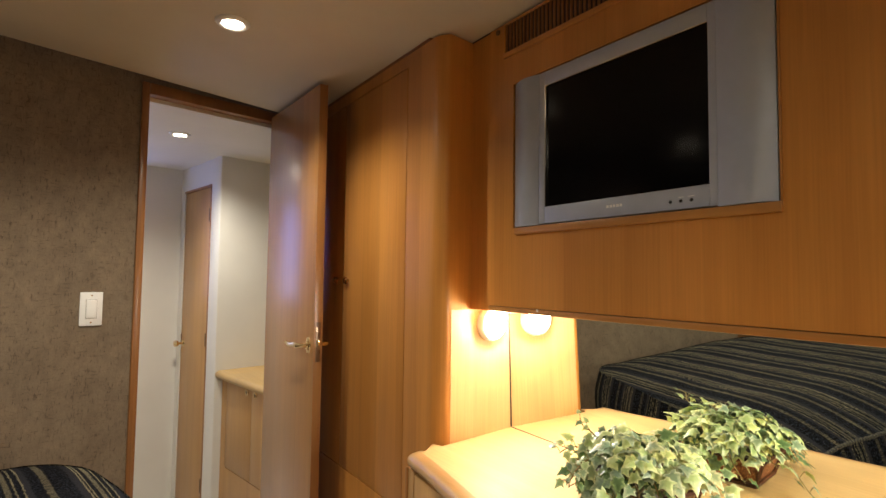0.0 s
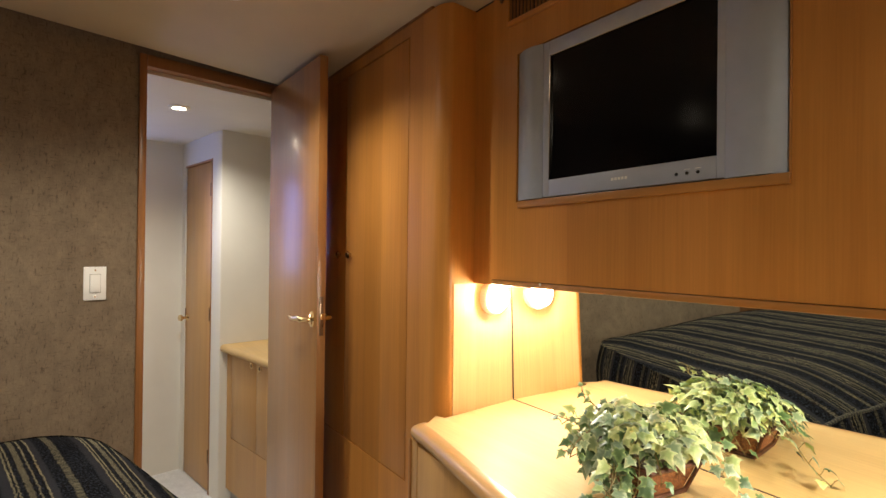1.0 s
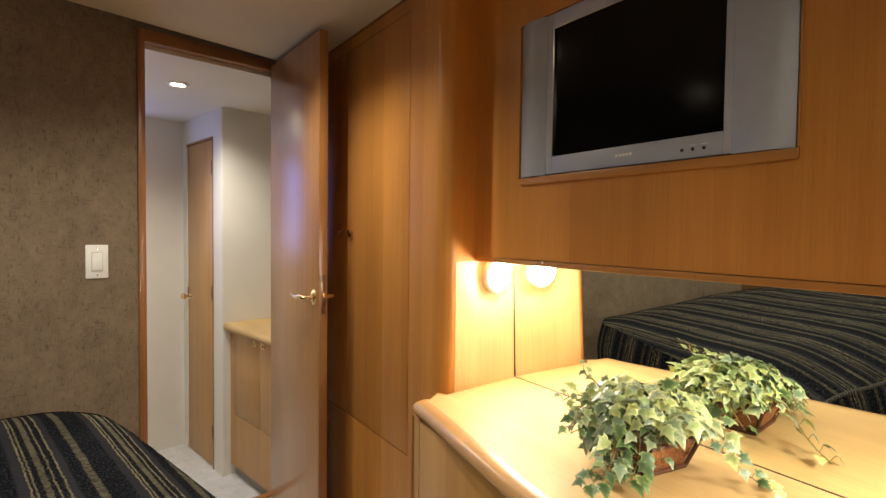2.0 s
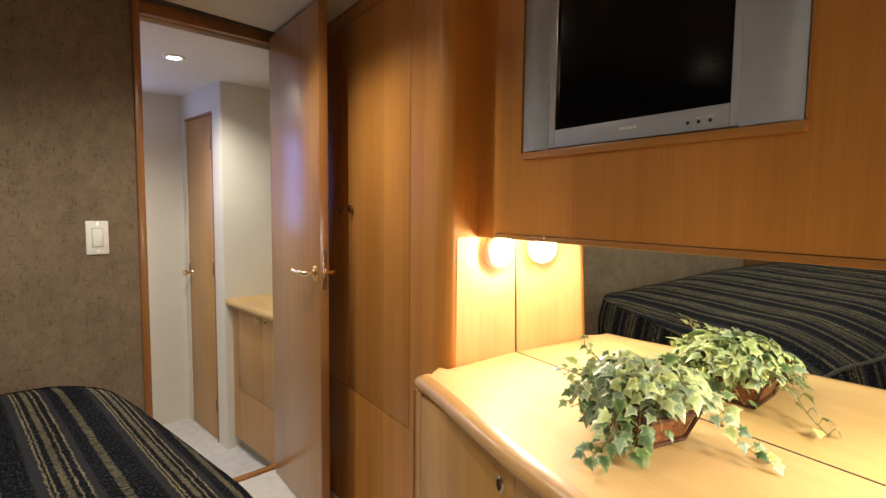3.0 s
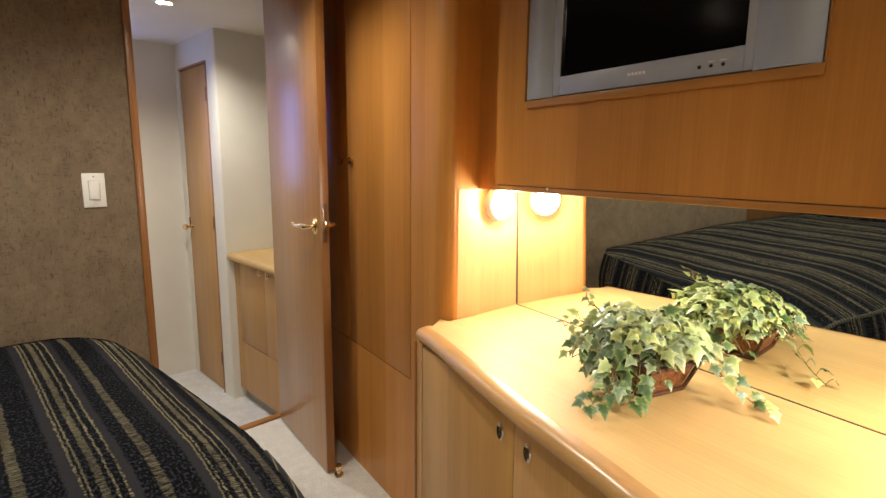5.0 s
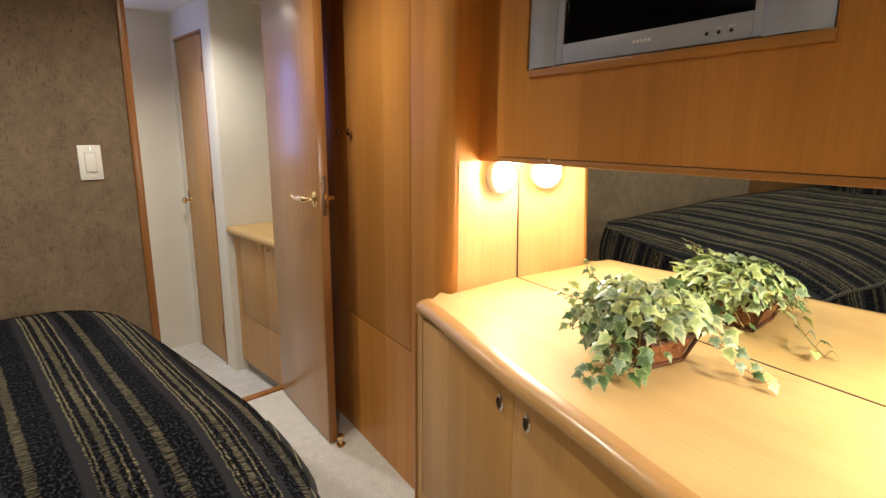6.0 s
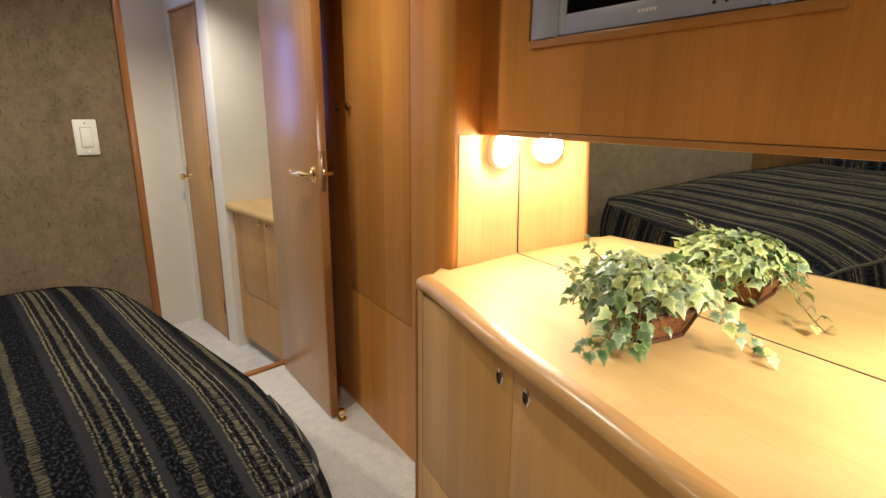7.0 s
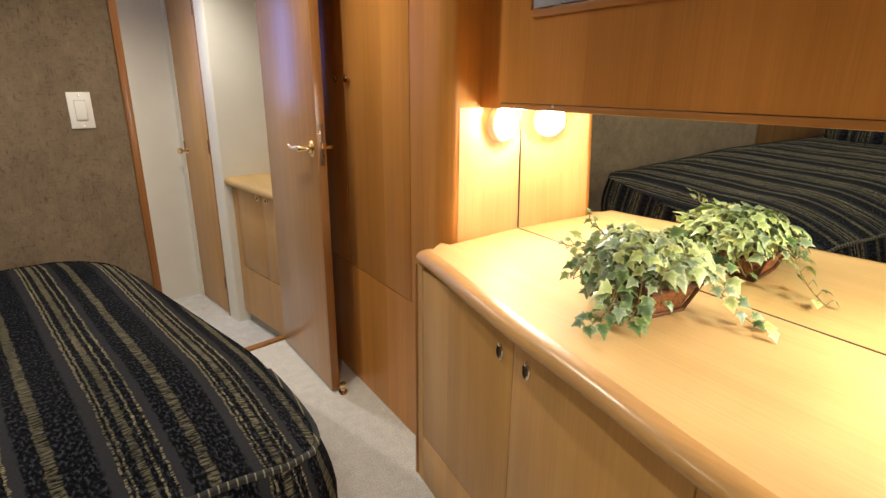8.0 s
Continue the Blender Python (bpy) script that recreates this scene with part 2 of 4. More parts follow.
bm = B()
pts = [(-2.4, -2.0), (1.5, -2.0), (1.5, 2.36), (0.9, 2.38), (-2.4, 1.87)]
lo = [bm.verts.new((x, y, ceiling_z(x))) for x, y in pts]
hi = [bm.verts.new((x, y, ceiling_z(x) + 0.08)) for x, y in pts]
bm.faces.new(lo), bm.faces.new(hi[::-1])
for i in range(5):
    j = (i + 1) % 5
    bm.faces.new((lo[i], lo[j], hi[j], hi[i]))
bmesh.ops.recalc_face_normals(bm, faces=bm.faces[:])
structure("ceiling", bm, CEIL, "cream vinyl headliner ceiling")

# casing of the doorway
bm = B()
box(bm, OPEN_U0 - 0.024, OPEN_U0 + 0.003, DOOR_V0 - 0.012, DOOR_V1 + 0.01, 0.0, OPEN_Z + 0.042, 0.004, m=BOAT)
box(bm, OPEN_U1 - 0.003, OPEN_U1 + 0.034, DOOR_V0 - 0.012, DOOR_V1 + 0.01, 0.0, OPEN_Z + 0.042, 0.004, m=BOAT)
box(bm, OPEN_U0 + 0.003, OPEN_U1 - 0.003, DOOR_V0 - 0.012, DOOR_V1 + 0.01, OPEN_Z - 0.004, OPEN_Z + 0.042, 0.004, m=BOAT)
structure("trim", bm, WOOD_TRIM, "reddish-brown varnished door casing")
structure("trim_threshold", box(B(), OPEN_U0, OPEN_U1, DOOR_V0 + 0.008, DOOR_V1 + 0.008, -0.02, 0.012, 0.005, m=BOAT), WOOD_EDGE, "varnished wooden threshold strip")

# ---- setting: the hall ----
HALL_END, HALL_A, CORNER_V, HALL_Z, HALL_FLOOR = 3.679, 1.2006, 3.038, 1.934, -0.204
structure("floor_hall", box(B(), -0.9, 2.0, DOOR_V1, HALL_END + 0.1, HALL_FLOOR - 0.06, HALL_FLOOR, m=BOAT), CARPET_HALL, "pale carpet one step down in the hall")
bm = B()
box(bm, -0.9, 2.0, DOOR_V1, HALL_END + 0.1, HALL_Z, HALL_Z + 0.06, m=BOAT)
structure("ceiling_hall", bm, HALL_WHITE, "off-white hall ceiling")
WIN = (0.36, 0.86, 1.12, 1.87)
bm = holed(B(), (-0.9, WIN[0], WIN[1], 2.0), (HALL_FLOOR, WIN[2], WIN[3], HALL_Z), HALL_END, HALL_END + 0.08, lambda u, z, v: BOAT @ Vector((u, v, z)))
structure("wall_hall_end", bm, HALL_WHITE, "off-white vinyl hall wall")
structure("wall_hall_left", box(B(), -0.98, -0.9, DOOR_V1, HALL_END + 0.08, HALL_FLOOR, HALL_Z, m=BOAT), HALL_WHITE, "off-white vinyl hall wall")
HD0, HD1, HDZ = 3.165, 3.613, 1.784
bm = B()
box(bm, HALL_A, HALL_A + 0.09, HD1, HALL_END, HALL_FLOOR, HALL_Z, m=BOAT)
box(bm, HALL_A, HALL_A + 0.09, HD0, HD1, HDZ, HALL_Z, m=BOAT)
prism(bm, [(HALL_A + 0.09, HD0), (HALL_A, HD0), (HALL_A, CORNER_V + 0.012), (HALL_A + 0.004, CORNER_V + 0.004), (HALL_A + 0.012, CORNER_V), (1.95, CORNER_V), (1.95, CORNER_V + 0.07), (HALL_A + 0.09, CORNER_V + 0.07)], HALL_FLOOR, HALL_Z, BOAT)
structure("wall_hall_side", bm, HALL_WHITE, "off-white vinyl wall with a corner beside the hall door")
structure("wall_hall_niche", box(B(), 1.85, 1.93, DOOR_V1, CORNER_V, HALL_FLOOR, HALL_Z, m=BOAT), HALL_WHITE, "off-white back of the hall niche")
structure("wall_hall_front", box(B(), -0.9, OPEN_U0 - 0.036, DOOR_V1, DOOR_V1 + 0.01, HALL_FLOOR, HALL_Z, m=BOAT), HALL_WHITE, "off-white lining of the cabin bulkhead")
bm = B()
box(bm, WIN[0], WIN[1], HALL_END + 0.06, HALL_END + 0.066, WIN[2], WIN[3], m=BOAT)
SKYBLUE = glow("daylight_panel", (0.22, 0.34, 1.0), 2.3)
structure("window_1", bm, SKYBLUE, "bluish daylight in the hall window")


# ---- lamps ----
def downlight(x, y, z, power, color, cone=166, label="recessed halogen ceiling downlight with white trim ring", group="ceiling downlights"):
    t = thing("ceiling_downlight", (x, y, z), label, "lamp", group)
    m = Matrix.Translation((x, y, z))
    part("trim_ring", lathe(B(), [(0.030, 0.004), (0.031, -0.006), (0.036, -0.009), (0.044, -0.008), (0.049, -0.003), (0.050, 0.004)], m), WHITE, t, "white bevelled ring")
    part("bulb", lathe(B(), [(0.0, -0.0035), (0.018, -0.0035), (0.029, -0.001)], m), DOWNLIGHT, t, "glowing halogen bulb")
    l = bpy.data.lights.new("downlight", "SPOT")
    l.energy, l.color, l.spot_size, l.spot_blend, l.shadow_soft_size = power, color, radians(cone), 0.75, 0.03
    o = new("downlight", l)
    o.location = (x, y, z - 0.02)
    return t


downlight(0.350, 1.612, ceiling_z(0.350), 26, WARM, 140)
downlight(-0.95, 1.66, ceiling_z(-0.95), 48, WARM, 142)
downlight(-0.32, -0.30, ceiling_z(-0.32), 34, WARM)
downlight(-1.20, -0.20, ceiling_z(-1.20), 24, WARM)
downlight(0.385, 2.824, HALL_Z, 29, HALL_WARM, 148)
downlight(-0.35, 2.95, HALL_Z, 9, HALL_WARM, 140)


def side_y(x):
    """The slanted end panel of the niche."""
    return 1.276 - 0.126 * (1.166 - x)


def wall_sconce(x, y, z, sign, turn):
    t = thing("wall_sconce", (x, y, z), "round white wall lamp glowing under the overhead cabinet", "lamp", "sconces in the mirror niche")
    m = Matrix.Translation((x, y, z)) @ Matrix.Rotation(radians(turn), 4, "Z") @ Matrix.Rotation(radians(90 * sign), 4, "X")
    part("base_ring", lathe(B(), [(0.0, 0.0), (0.053, 0.0), (0.0545, 0.012), (0.051, 0.024), (0.044, 0.028), (0.041, 0.024)], m, 40), WHITE, t, "white plastic ring")
    part("diffuser", lathe(B(), [(0.0415, 0.023), (0.040, 0.034), (0.034, 0.041), (0.022, 0.046), (0.0, 0.048)], m, 40), SCONCE, t, "glowing opal glass")
    return t


wall_sconce(1.0585, side_y(1.0585) - 0.0015, 1.106, 1, 7.2)
wall_sconce(1.060, -0.059, 1.103, -1, 0)


# ---- wardrobe ----
def wardrobe():
    t = thing("wardrobe", (1.0, 1.8, 0), "tall built-in maple wardrobe with a rounded corner", "wardrobe")
    r = 0.036
    arc = [(FACE_X + r - r * math.sin(a), SIDE_Y + r - r * math.cos(a)) for a in [radians(90 - 9 * i) for i in range(11)]]
    arc = [(x, y - (SIDE_Y - side_y(x)) * min(1.0, (x - FACE_X) / r + 0.35)) for x, y in arc]
    outline = [(FACE_X, 1.4435)] + arc + [(1.176, side_y(1.176)), (1.176, 1.4435)]
    top = ceiling_z(FACE_X) - 0.003
    part("corner_post", prism(B(), outline[::-1], 0, top - 0.004), WOOD_Z, t, "rounded maple corner post")
    bm = B()
    box(bm, FACE_X + 0.02, 1.176, 1.4435, 2.37, 0.0, top - 0.004)
    part("carcass", bm, BLACK, t)
    bm = B()
    box(bm, FACE_X, FACE_X + 0.02, 1.4435, 2.37, 1.932, top - 0.004)
    part("top_rail", bm, WOOD_Z, t)
    part("kick_panel", box(B(), FACE_X, FACE_X + 0.02, 1.4435, 2.37, 0.0, 0.512), WOOD_Z, t)
    # thin panel over the post's side, its colour lightened for the sconce glow
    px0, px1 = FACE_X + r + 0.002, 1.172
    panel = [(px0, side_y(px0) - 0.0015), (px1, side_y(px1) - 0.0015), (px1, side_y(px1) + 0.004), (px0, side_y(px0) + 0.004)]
    part("niche_panel", prism(B(), panel, TOP_Z, OVER_Z - 0.001), WOOD_NICHE_LIT, t, "maple end panel with the sconce's glow put into its pale colour")
    part("crown_strip", box(B(), FACE_X - 0.004, FACE_X + 0.02, 1.31, 2.37, top - 0.004, top + 0.008), WOOD_TRIM, t, "thin dark strip under the ceiling")
    for y0, y1, ky in ((1.4472, 1.9215, 1.873), (1.9255, 2.365, 1.968)):
        d = part("door", box(B(), FACE_X, FACE_X + 0.0195, y0, y1, 0.5165, 1.929, 0.001), WOOD_Z, t)
        m = Matrix.Translation((FACE_X, ky, 1.229)) @ Matrix.Rotation(radians(-90), 4, "Y")
        part("knob", lathe(B(), [(0.0, 0.0), (0.008, 0.0), (0.007, 0.006), (0.014, 0.009), (0.0145, 0.013), (0.010, 0.018), (0, 0.0195)], m, 20), ANTIQUE, d, "small bronze knob")


wardrobe()


# ---- overhead cabinet with the television ----
REC = (0.3915, 1.062, 1.383, 1.786)       # y0 y1 z0 z1 of the recess


def overhead_cabinet():
    t = thing("overhead_cabinet", (1.06, 0.2, OVER_Z), "maple overhead cabinet with a recess for a television", "cabinet")
    y_end, top = -0.85, ceiling_z(OVER_X) - 0.004
    bm = B()
    x1 = MIRROR_X - 0.02
    holed(bm, (y_end, REC[0], REC[1], 1.163), (OVER_Z + 0.016, REC[2], REC[3], top), OVER_X, x1 - 0.02, lambda y, z, x: Vector((x, y, z)))
    part("back_panel", box(B(), x1 - 0.0195, x1, y_end, 1.163, OVER_Z + 0.016, top), BLACK, t)
    part("front_panel", bm, WOOD_Z, t)
    part("filler_strip", box(B(), OVER_X + 0.006, x1, 1.1645, SIDE_Y + 0.001, OVER_Z, top), WOOD_Z, t)
    part("bottom_rail", box(B(), OVER_X - 0.003, x1, y_end, 1.1625, OVER_Z, OVER_Z + 0.0145, 0.003), WOOD_RAIL, t, "maple bottom rail")
    bm = B()
    e = 0.012
    box(bm, OVER_X - 0.007, OVER_X + 0.05, REC[0] - 0.001, REC[1] - 0.012, REC[2] - 0.018, REC[2] + 0.001, 0.0025)
    box(bm, OVER_X - 0.003, OVER_X + 0.05, REC[0] - 0.001, REC[0] + 0.003, REC[2] + 0.001, REC[3], 0.0012)
    part("recess_edging", bm, WOOD_RAIL, t, "stained edging round the recess")
    part("shadow_strip", box(B(), OVER_X + 0.004, x1, y_end, SIDE_Y, top, top + 0.008), BLACK, t)
    # air vent
    v = part("vent_frame", box(B(), OVER_X - 0.006, OVER_X + 0.002, 0.43, 1.101, 1.869, 1.8845, 0.002), WOOD_Z, t)
    part("vent_backing", box(B(), OVER_X - 0.0015, OVER_X + 0.002, 0.44, 1.092, 1.8845, 1.962), VENT_DARK, v)
    bm = B()
    box(bm, OVER_X - 0.006, OVER_X + 0.002, 1.0925, 1.101, 1.8845, 1.969, 0.002)
    box(bm, OVER_X - 0.006, OVER_X + 0.002, 0.43, 1.0925, 1.9625, 1.969, 0.002)
    part("vent_frame_top", bm, WOOD_Z, t)
    me = mesh_of("slat", box(B(), -0.005, 0.0, -0.0022, 0.0022, -0.038, 0.038), WOOD_TRIM, 0)
    for i in range(46):
        s = new("slat", me)
        s.parent = v
        s.location = (OVER_X - 0.0015, 1.085 - 0.0138 * i, 1.923)
    m = Matrix.Translation((OVER_X, 1.127, 1.957)) @ Matrix.Rotation(radians(-90), 4, "Y")
    part("button", lathe(B(), [(0, 0.004), (0.007, 0.004), (0.008, 0)], m, 16), BRONZE, t, "small dark button")
    m = Matrix.Translation((OVER_X - 0.003, 0.965, OVER_Z + 0.012)) @ Matrix.Rotation(radians(-90), 4, "Y")
    part("catch", lathe(B(), [(0, 0.002), (0.003, 0.002), (0.004, 0)], m, 10), WHITE, t)


overhead_cabinet()


def television():
    t = thing("television", (OVER_X + 0.03, 0.70, REC[2] + 0.005), "silver-grey flat television with a dark blank screen", "television")
    y0, y1, z0, z1 = 0.3995, 1.059, 1.387, 1.782
    xf = OVER_X - 0.002
    sy0, sy1, sz0, sz1 = 0.516, 0.941, 1.430, 1.746
    part("back_shell", box(B(), xf + 0.022, xf + 0.075, y0 + 0.012, y1 - 0.012, REC[2] + 0.001, z1 - 0.006, 0.006), BLACK, t)
    bm = B()
    by0, by1 = 0.500, 0.962
    box(bm, xf, xf + 0.024, by0, sy0, z0, z1, 0.002)
    box(bm, xf, xf + 0.024, sy1, by1, z0, z1, 0.002)
    box(bm, xf, xf + 0.024, sy0, sy1, z0, sz0, 0.002)
    box(bm, xf, xf + 0.024, sy0, sy1, sz1, z1, 0.002)
    bez = part("bezel", bm, TVGREY, t, "silver plastic bezel")
    bm = B()
    box(bm, xf + 0.0005, xf + 0.004, sy0, sy1, sz1 - 0.002, sz1 - 0.0002)
    box(bm, xf + 0.0005, xf + 0.004, sy1 - 0.002, sy1 - 0.0002, sz0, sz1)
    part("screen_edge", bm, CHROME, bez, "bright thin screen edge")
    part("screen", box(B(), xf + 0.006, xf + 0.02, sy0, sy1, sz0, sz1), SCREEN, t, "black glossy screen")
    for a, b, d in ((y0, by0 - 0.0003, 1), (by1 + 0.0003, y1, -1)):
        n = 12
        prof = []
        for i in range(n + 1):
            s = i / n
            y = a + (b - a) * s
            q = s if d == 1 else 1 - s            # 0 at the outer side
            prof.append((xf + 0.007 * (1 - q) ** 3 - 0.011 * math.sin(math.pi * q), y))
        outline = prof + [(xf + 0.03, b), (xf + 0.03, a)]
        part("speaker", prism(B(), outline, z0 - 0.002, z1), TVWING, t, "curved silver speaker panel")
    bm = B()
    for k in range(5):
        box(bm, xf - 0.0006, xf + 0.001, 0.709 + 0.0088 * k, 0.709 + 0.0088 * k + 0.0062, 1.4075, 1.4135)
    part("badge", bm, WHITE, bez, "pale plain badge bars")
    for y in (0.551, 0.573, 0.595):
        m = Matrix.Translation((xf, y, 1.4035)) @ Matrix.Rotation(radians(-90), 4, "Y")
        part("button", lathe(B(), [(0, 0.0015), (0.003, 0.0015), (0.0035, 0)], m, 12), BLACK, bez)
    bm = B()
    for y in (0.551, 0.573):
        box(bm, xf - 0.0004, xf + 0.001, y - 0.006, y + 0.006, 1.4105, 1.4117)
    part("button_caption", bm, WHITE, bez, "tiny unreadable caption bars")


television()


# ---- mirror and dresser ----
mir = structure("mirror_panel", box(B(), 0.0, 0.016, -2.05, 0.074, TOP_Z + 0.0008, OVER_Z + 0.03, m=MIRROR_M), MIRROR, "frameless wall mirror above the dresser")
structure("trim_mirror_edge", box(B(), -0.002, 0.0, 0.0715, 0.0745, TOP_Z + 0.002, OVER_Z, m=MIRROR_M), BLACK, "thin dark edge of the mirror")
structure("wall_niche_end", box(B(), 0.872, 1.140, -0.21, -0.06, TOP_Z, OVER_Z - 0.001), WOOD_Z, "maple panel closing the niche")

FRONT0, FRONT_D = Vector((0.769, 1.264)), Vector((-0.1079, -0.9942))


def front_xy(s, out=0.0):
    """A point s metres along the dresser's front, out metres before it."""
    p = FRONT0 + FRONT_D * s + Vector((-0.9942, 0.1079)) * out
    return (p.x, p.y)


def dresser():
    t = thing("dresser", (0.95, 0.3, 0), "built-in maple dresser with a deep bullnose worktop", "dresser")
    end = 2.02
    body = [front_xy(0.0, -0.03), front_xy(0.0, -0.012), front_xy(0.004, -0.004), front_xy(0.012, 0.0), front_xy(0.045, 0.0), front_xy(0.045, -0.02), front_xy(end, -0.02), (1.108, front_xy(end)[1]), (1.160, 1.262), (0.90, 1.262), (0.85, 1.272)]
    part("body", prism(B(), body[::-1], 0.0, TOP_Z - 0.045), WOOD_CABIN, t)
    rot = math.atan2(FRONT_D.y, FRONT_D.x)
    part("corner_lipping", box(B(), -0.003, 0.009, -0.004, 0.03, 0.0, TOP_Z - 0.046, 0.003, Matrix.Translation((*FRONT0, 0)) @ Matrix.Rotation(rot, 4, "Z")), WOOD_EDGE, t, "reddish corner lipping")
    seams = [0.047, 0.487, 0.927, 1.367, 1.807]
    for i, (a, b) in enumerate(zip(seams, seams[1:])):
        m = Matrix.Translation((*FRONT0, 0)) @ Matrix.Rotation(rot, 4, "Z")
        d = part("door", box(B(), a + 0.0015, b - 0.0015, 0.0, 0.0195, 0.17, TOP_Z - 0.052, 0.0012, m), WOOD_CABIN, t)
        k = b - 0.047 if i % 2 == 0 else a + 0.049
        x, y = front_xy(k)
        mk = Matrix.Translation((x, y, 0.653)) @ Matrix.Rotation(rot, 4, "Z") @ Matrix.Rotation(radians(90), 4, "X") @ Matrix.Diagonal((0.74, 1.2, 1, 1))
        part("latch_ring", lathe(B(), [(0.0095, -0.001), (0.0098, 0.004), (0.0135, 0.0055), (0.0172, 0.003), (0.0178, -0.001)], mk, 24), CHROME, d, "oval nickel latch ring")
        part("latch_button", lathe(B(), [(0, 0.0035), (0.006, 0.003), (0.0088, 0.0005)], mk, 20), BRONZE, d, "dark push button")
    m = Matrix.Translation((*FRONT0, 0)) @ Matrix.Rotation(rot, 4, "Z")
    part("plinth", box(B(), 0.045, end, 0.0005, 0.0195, 0.0, 0.1685, 0.001, m), WOOD_CABIN, t)


dresser()


def worktop():
    """Slab with a bullnose edge, swept inwards from its outline."""
    spine = [(0.800, 1.262), (0.778, 1.259), (0.763, 1.251), (0.755, 1.230), (0.745, 1.154), (0.716, 1.013), (0.701, 0.940), (0.686, 0.863), (0.663, 0.742), (0.650, 0.650), (0.639, 0.570), (0.629, 0.503), (0.617, 0.438), (0.608, 0.385), (0.599, 0.335), (0.587, 0.25), (0.568, 0.08), (0.548, -0.15), (0.525, -0.45), (0.500, -0.845)]
    fine = []
    for i in range(len(spine) - 1):
        p0, p1, p2, p3 = (Vector(spine[max(0, min(len(spine) - 1, i + k))]) for k in (-1, 0, 1, 2))
        for s in range(4):
            u = s / 4
            fine.append(0.5 * ((2 * p1) + (p2 - p0) * u + (2 * p0 - 5 * p1 + 4 * p2 - p3) * u * u + (3 * p1 - p0 - 3 * p2 + p3) * u ** 3))
    fine.append(Vector(spine[-1]))
    th, r = 0.044, 0.022
    prof = [((0.036 if a < 1.5 else r) * (1 - math.sin(a)), -r + r * math.cos(a)) for a in [math.pi * i / 10 for i in range(11)]]   # inwards, height
    t = thing("worktop", (0.9, 0.3, TOP_Z - th), "maple worktop with a rounded bullnose edge on the dresser", "worktop")
    nose, slab = B(), B()
    rows, lips = [], []
    for i, p in enumerate(fine):
        d = (fine[min(i + 1, len(fine) - 1)] - fine[max(i - 1, 0)]).normalized()
        n = Vector((-d.y, d.x))                   # towards the mirror
        rows.append([nose.verts.new((p.x + n.x * a, p.y + n.y * a, TOP_Z + h)) for a, h in prof])
        lips.append((p.x + n.x * prof[0][0], p.y + n.y * prof[0][0]))
    for a, b in zip(rows, rows[1:]):
        for k in range(10):
            nose.faces.new((a[k], b[k], b[k + 1], a[k + 1]))
    nose.faces.new(rows[0][::-1]), nose.faces.new(rows[-1])
    for a, b in zip(rows, rows[1:]):
        nose.faces.new((a[10], b[10], b[0], a[0]))
    bmesh.ops.recalc_face_normals(nose, faces=nose.faces[:])
    back = [(1.1065, -0.845), (1.166, 1.274), (0.90, 1.2405), (0.868, 1.2365), (0.858, 1.268)]
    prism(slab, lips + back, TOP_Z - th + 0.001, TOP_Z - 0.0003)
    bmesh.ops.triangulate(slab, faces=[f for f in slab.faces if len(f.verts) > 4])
    part("slab", slab, WOOD_TOP_LIT, t)
    part("bullnose", nose, WOOD_NOSE, t, "glossier rounded maple edge")
    part("mirror_seam", box(B(), -0.0022, 0.0, -2.045, 0.074, TOP_Z - 0.002, TOP_Z + 0.0011, m=MIRROR_M), SEAM, t, "thin dark seam along the mirror")


worktop()


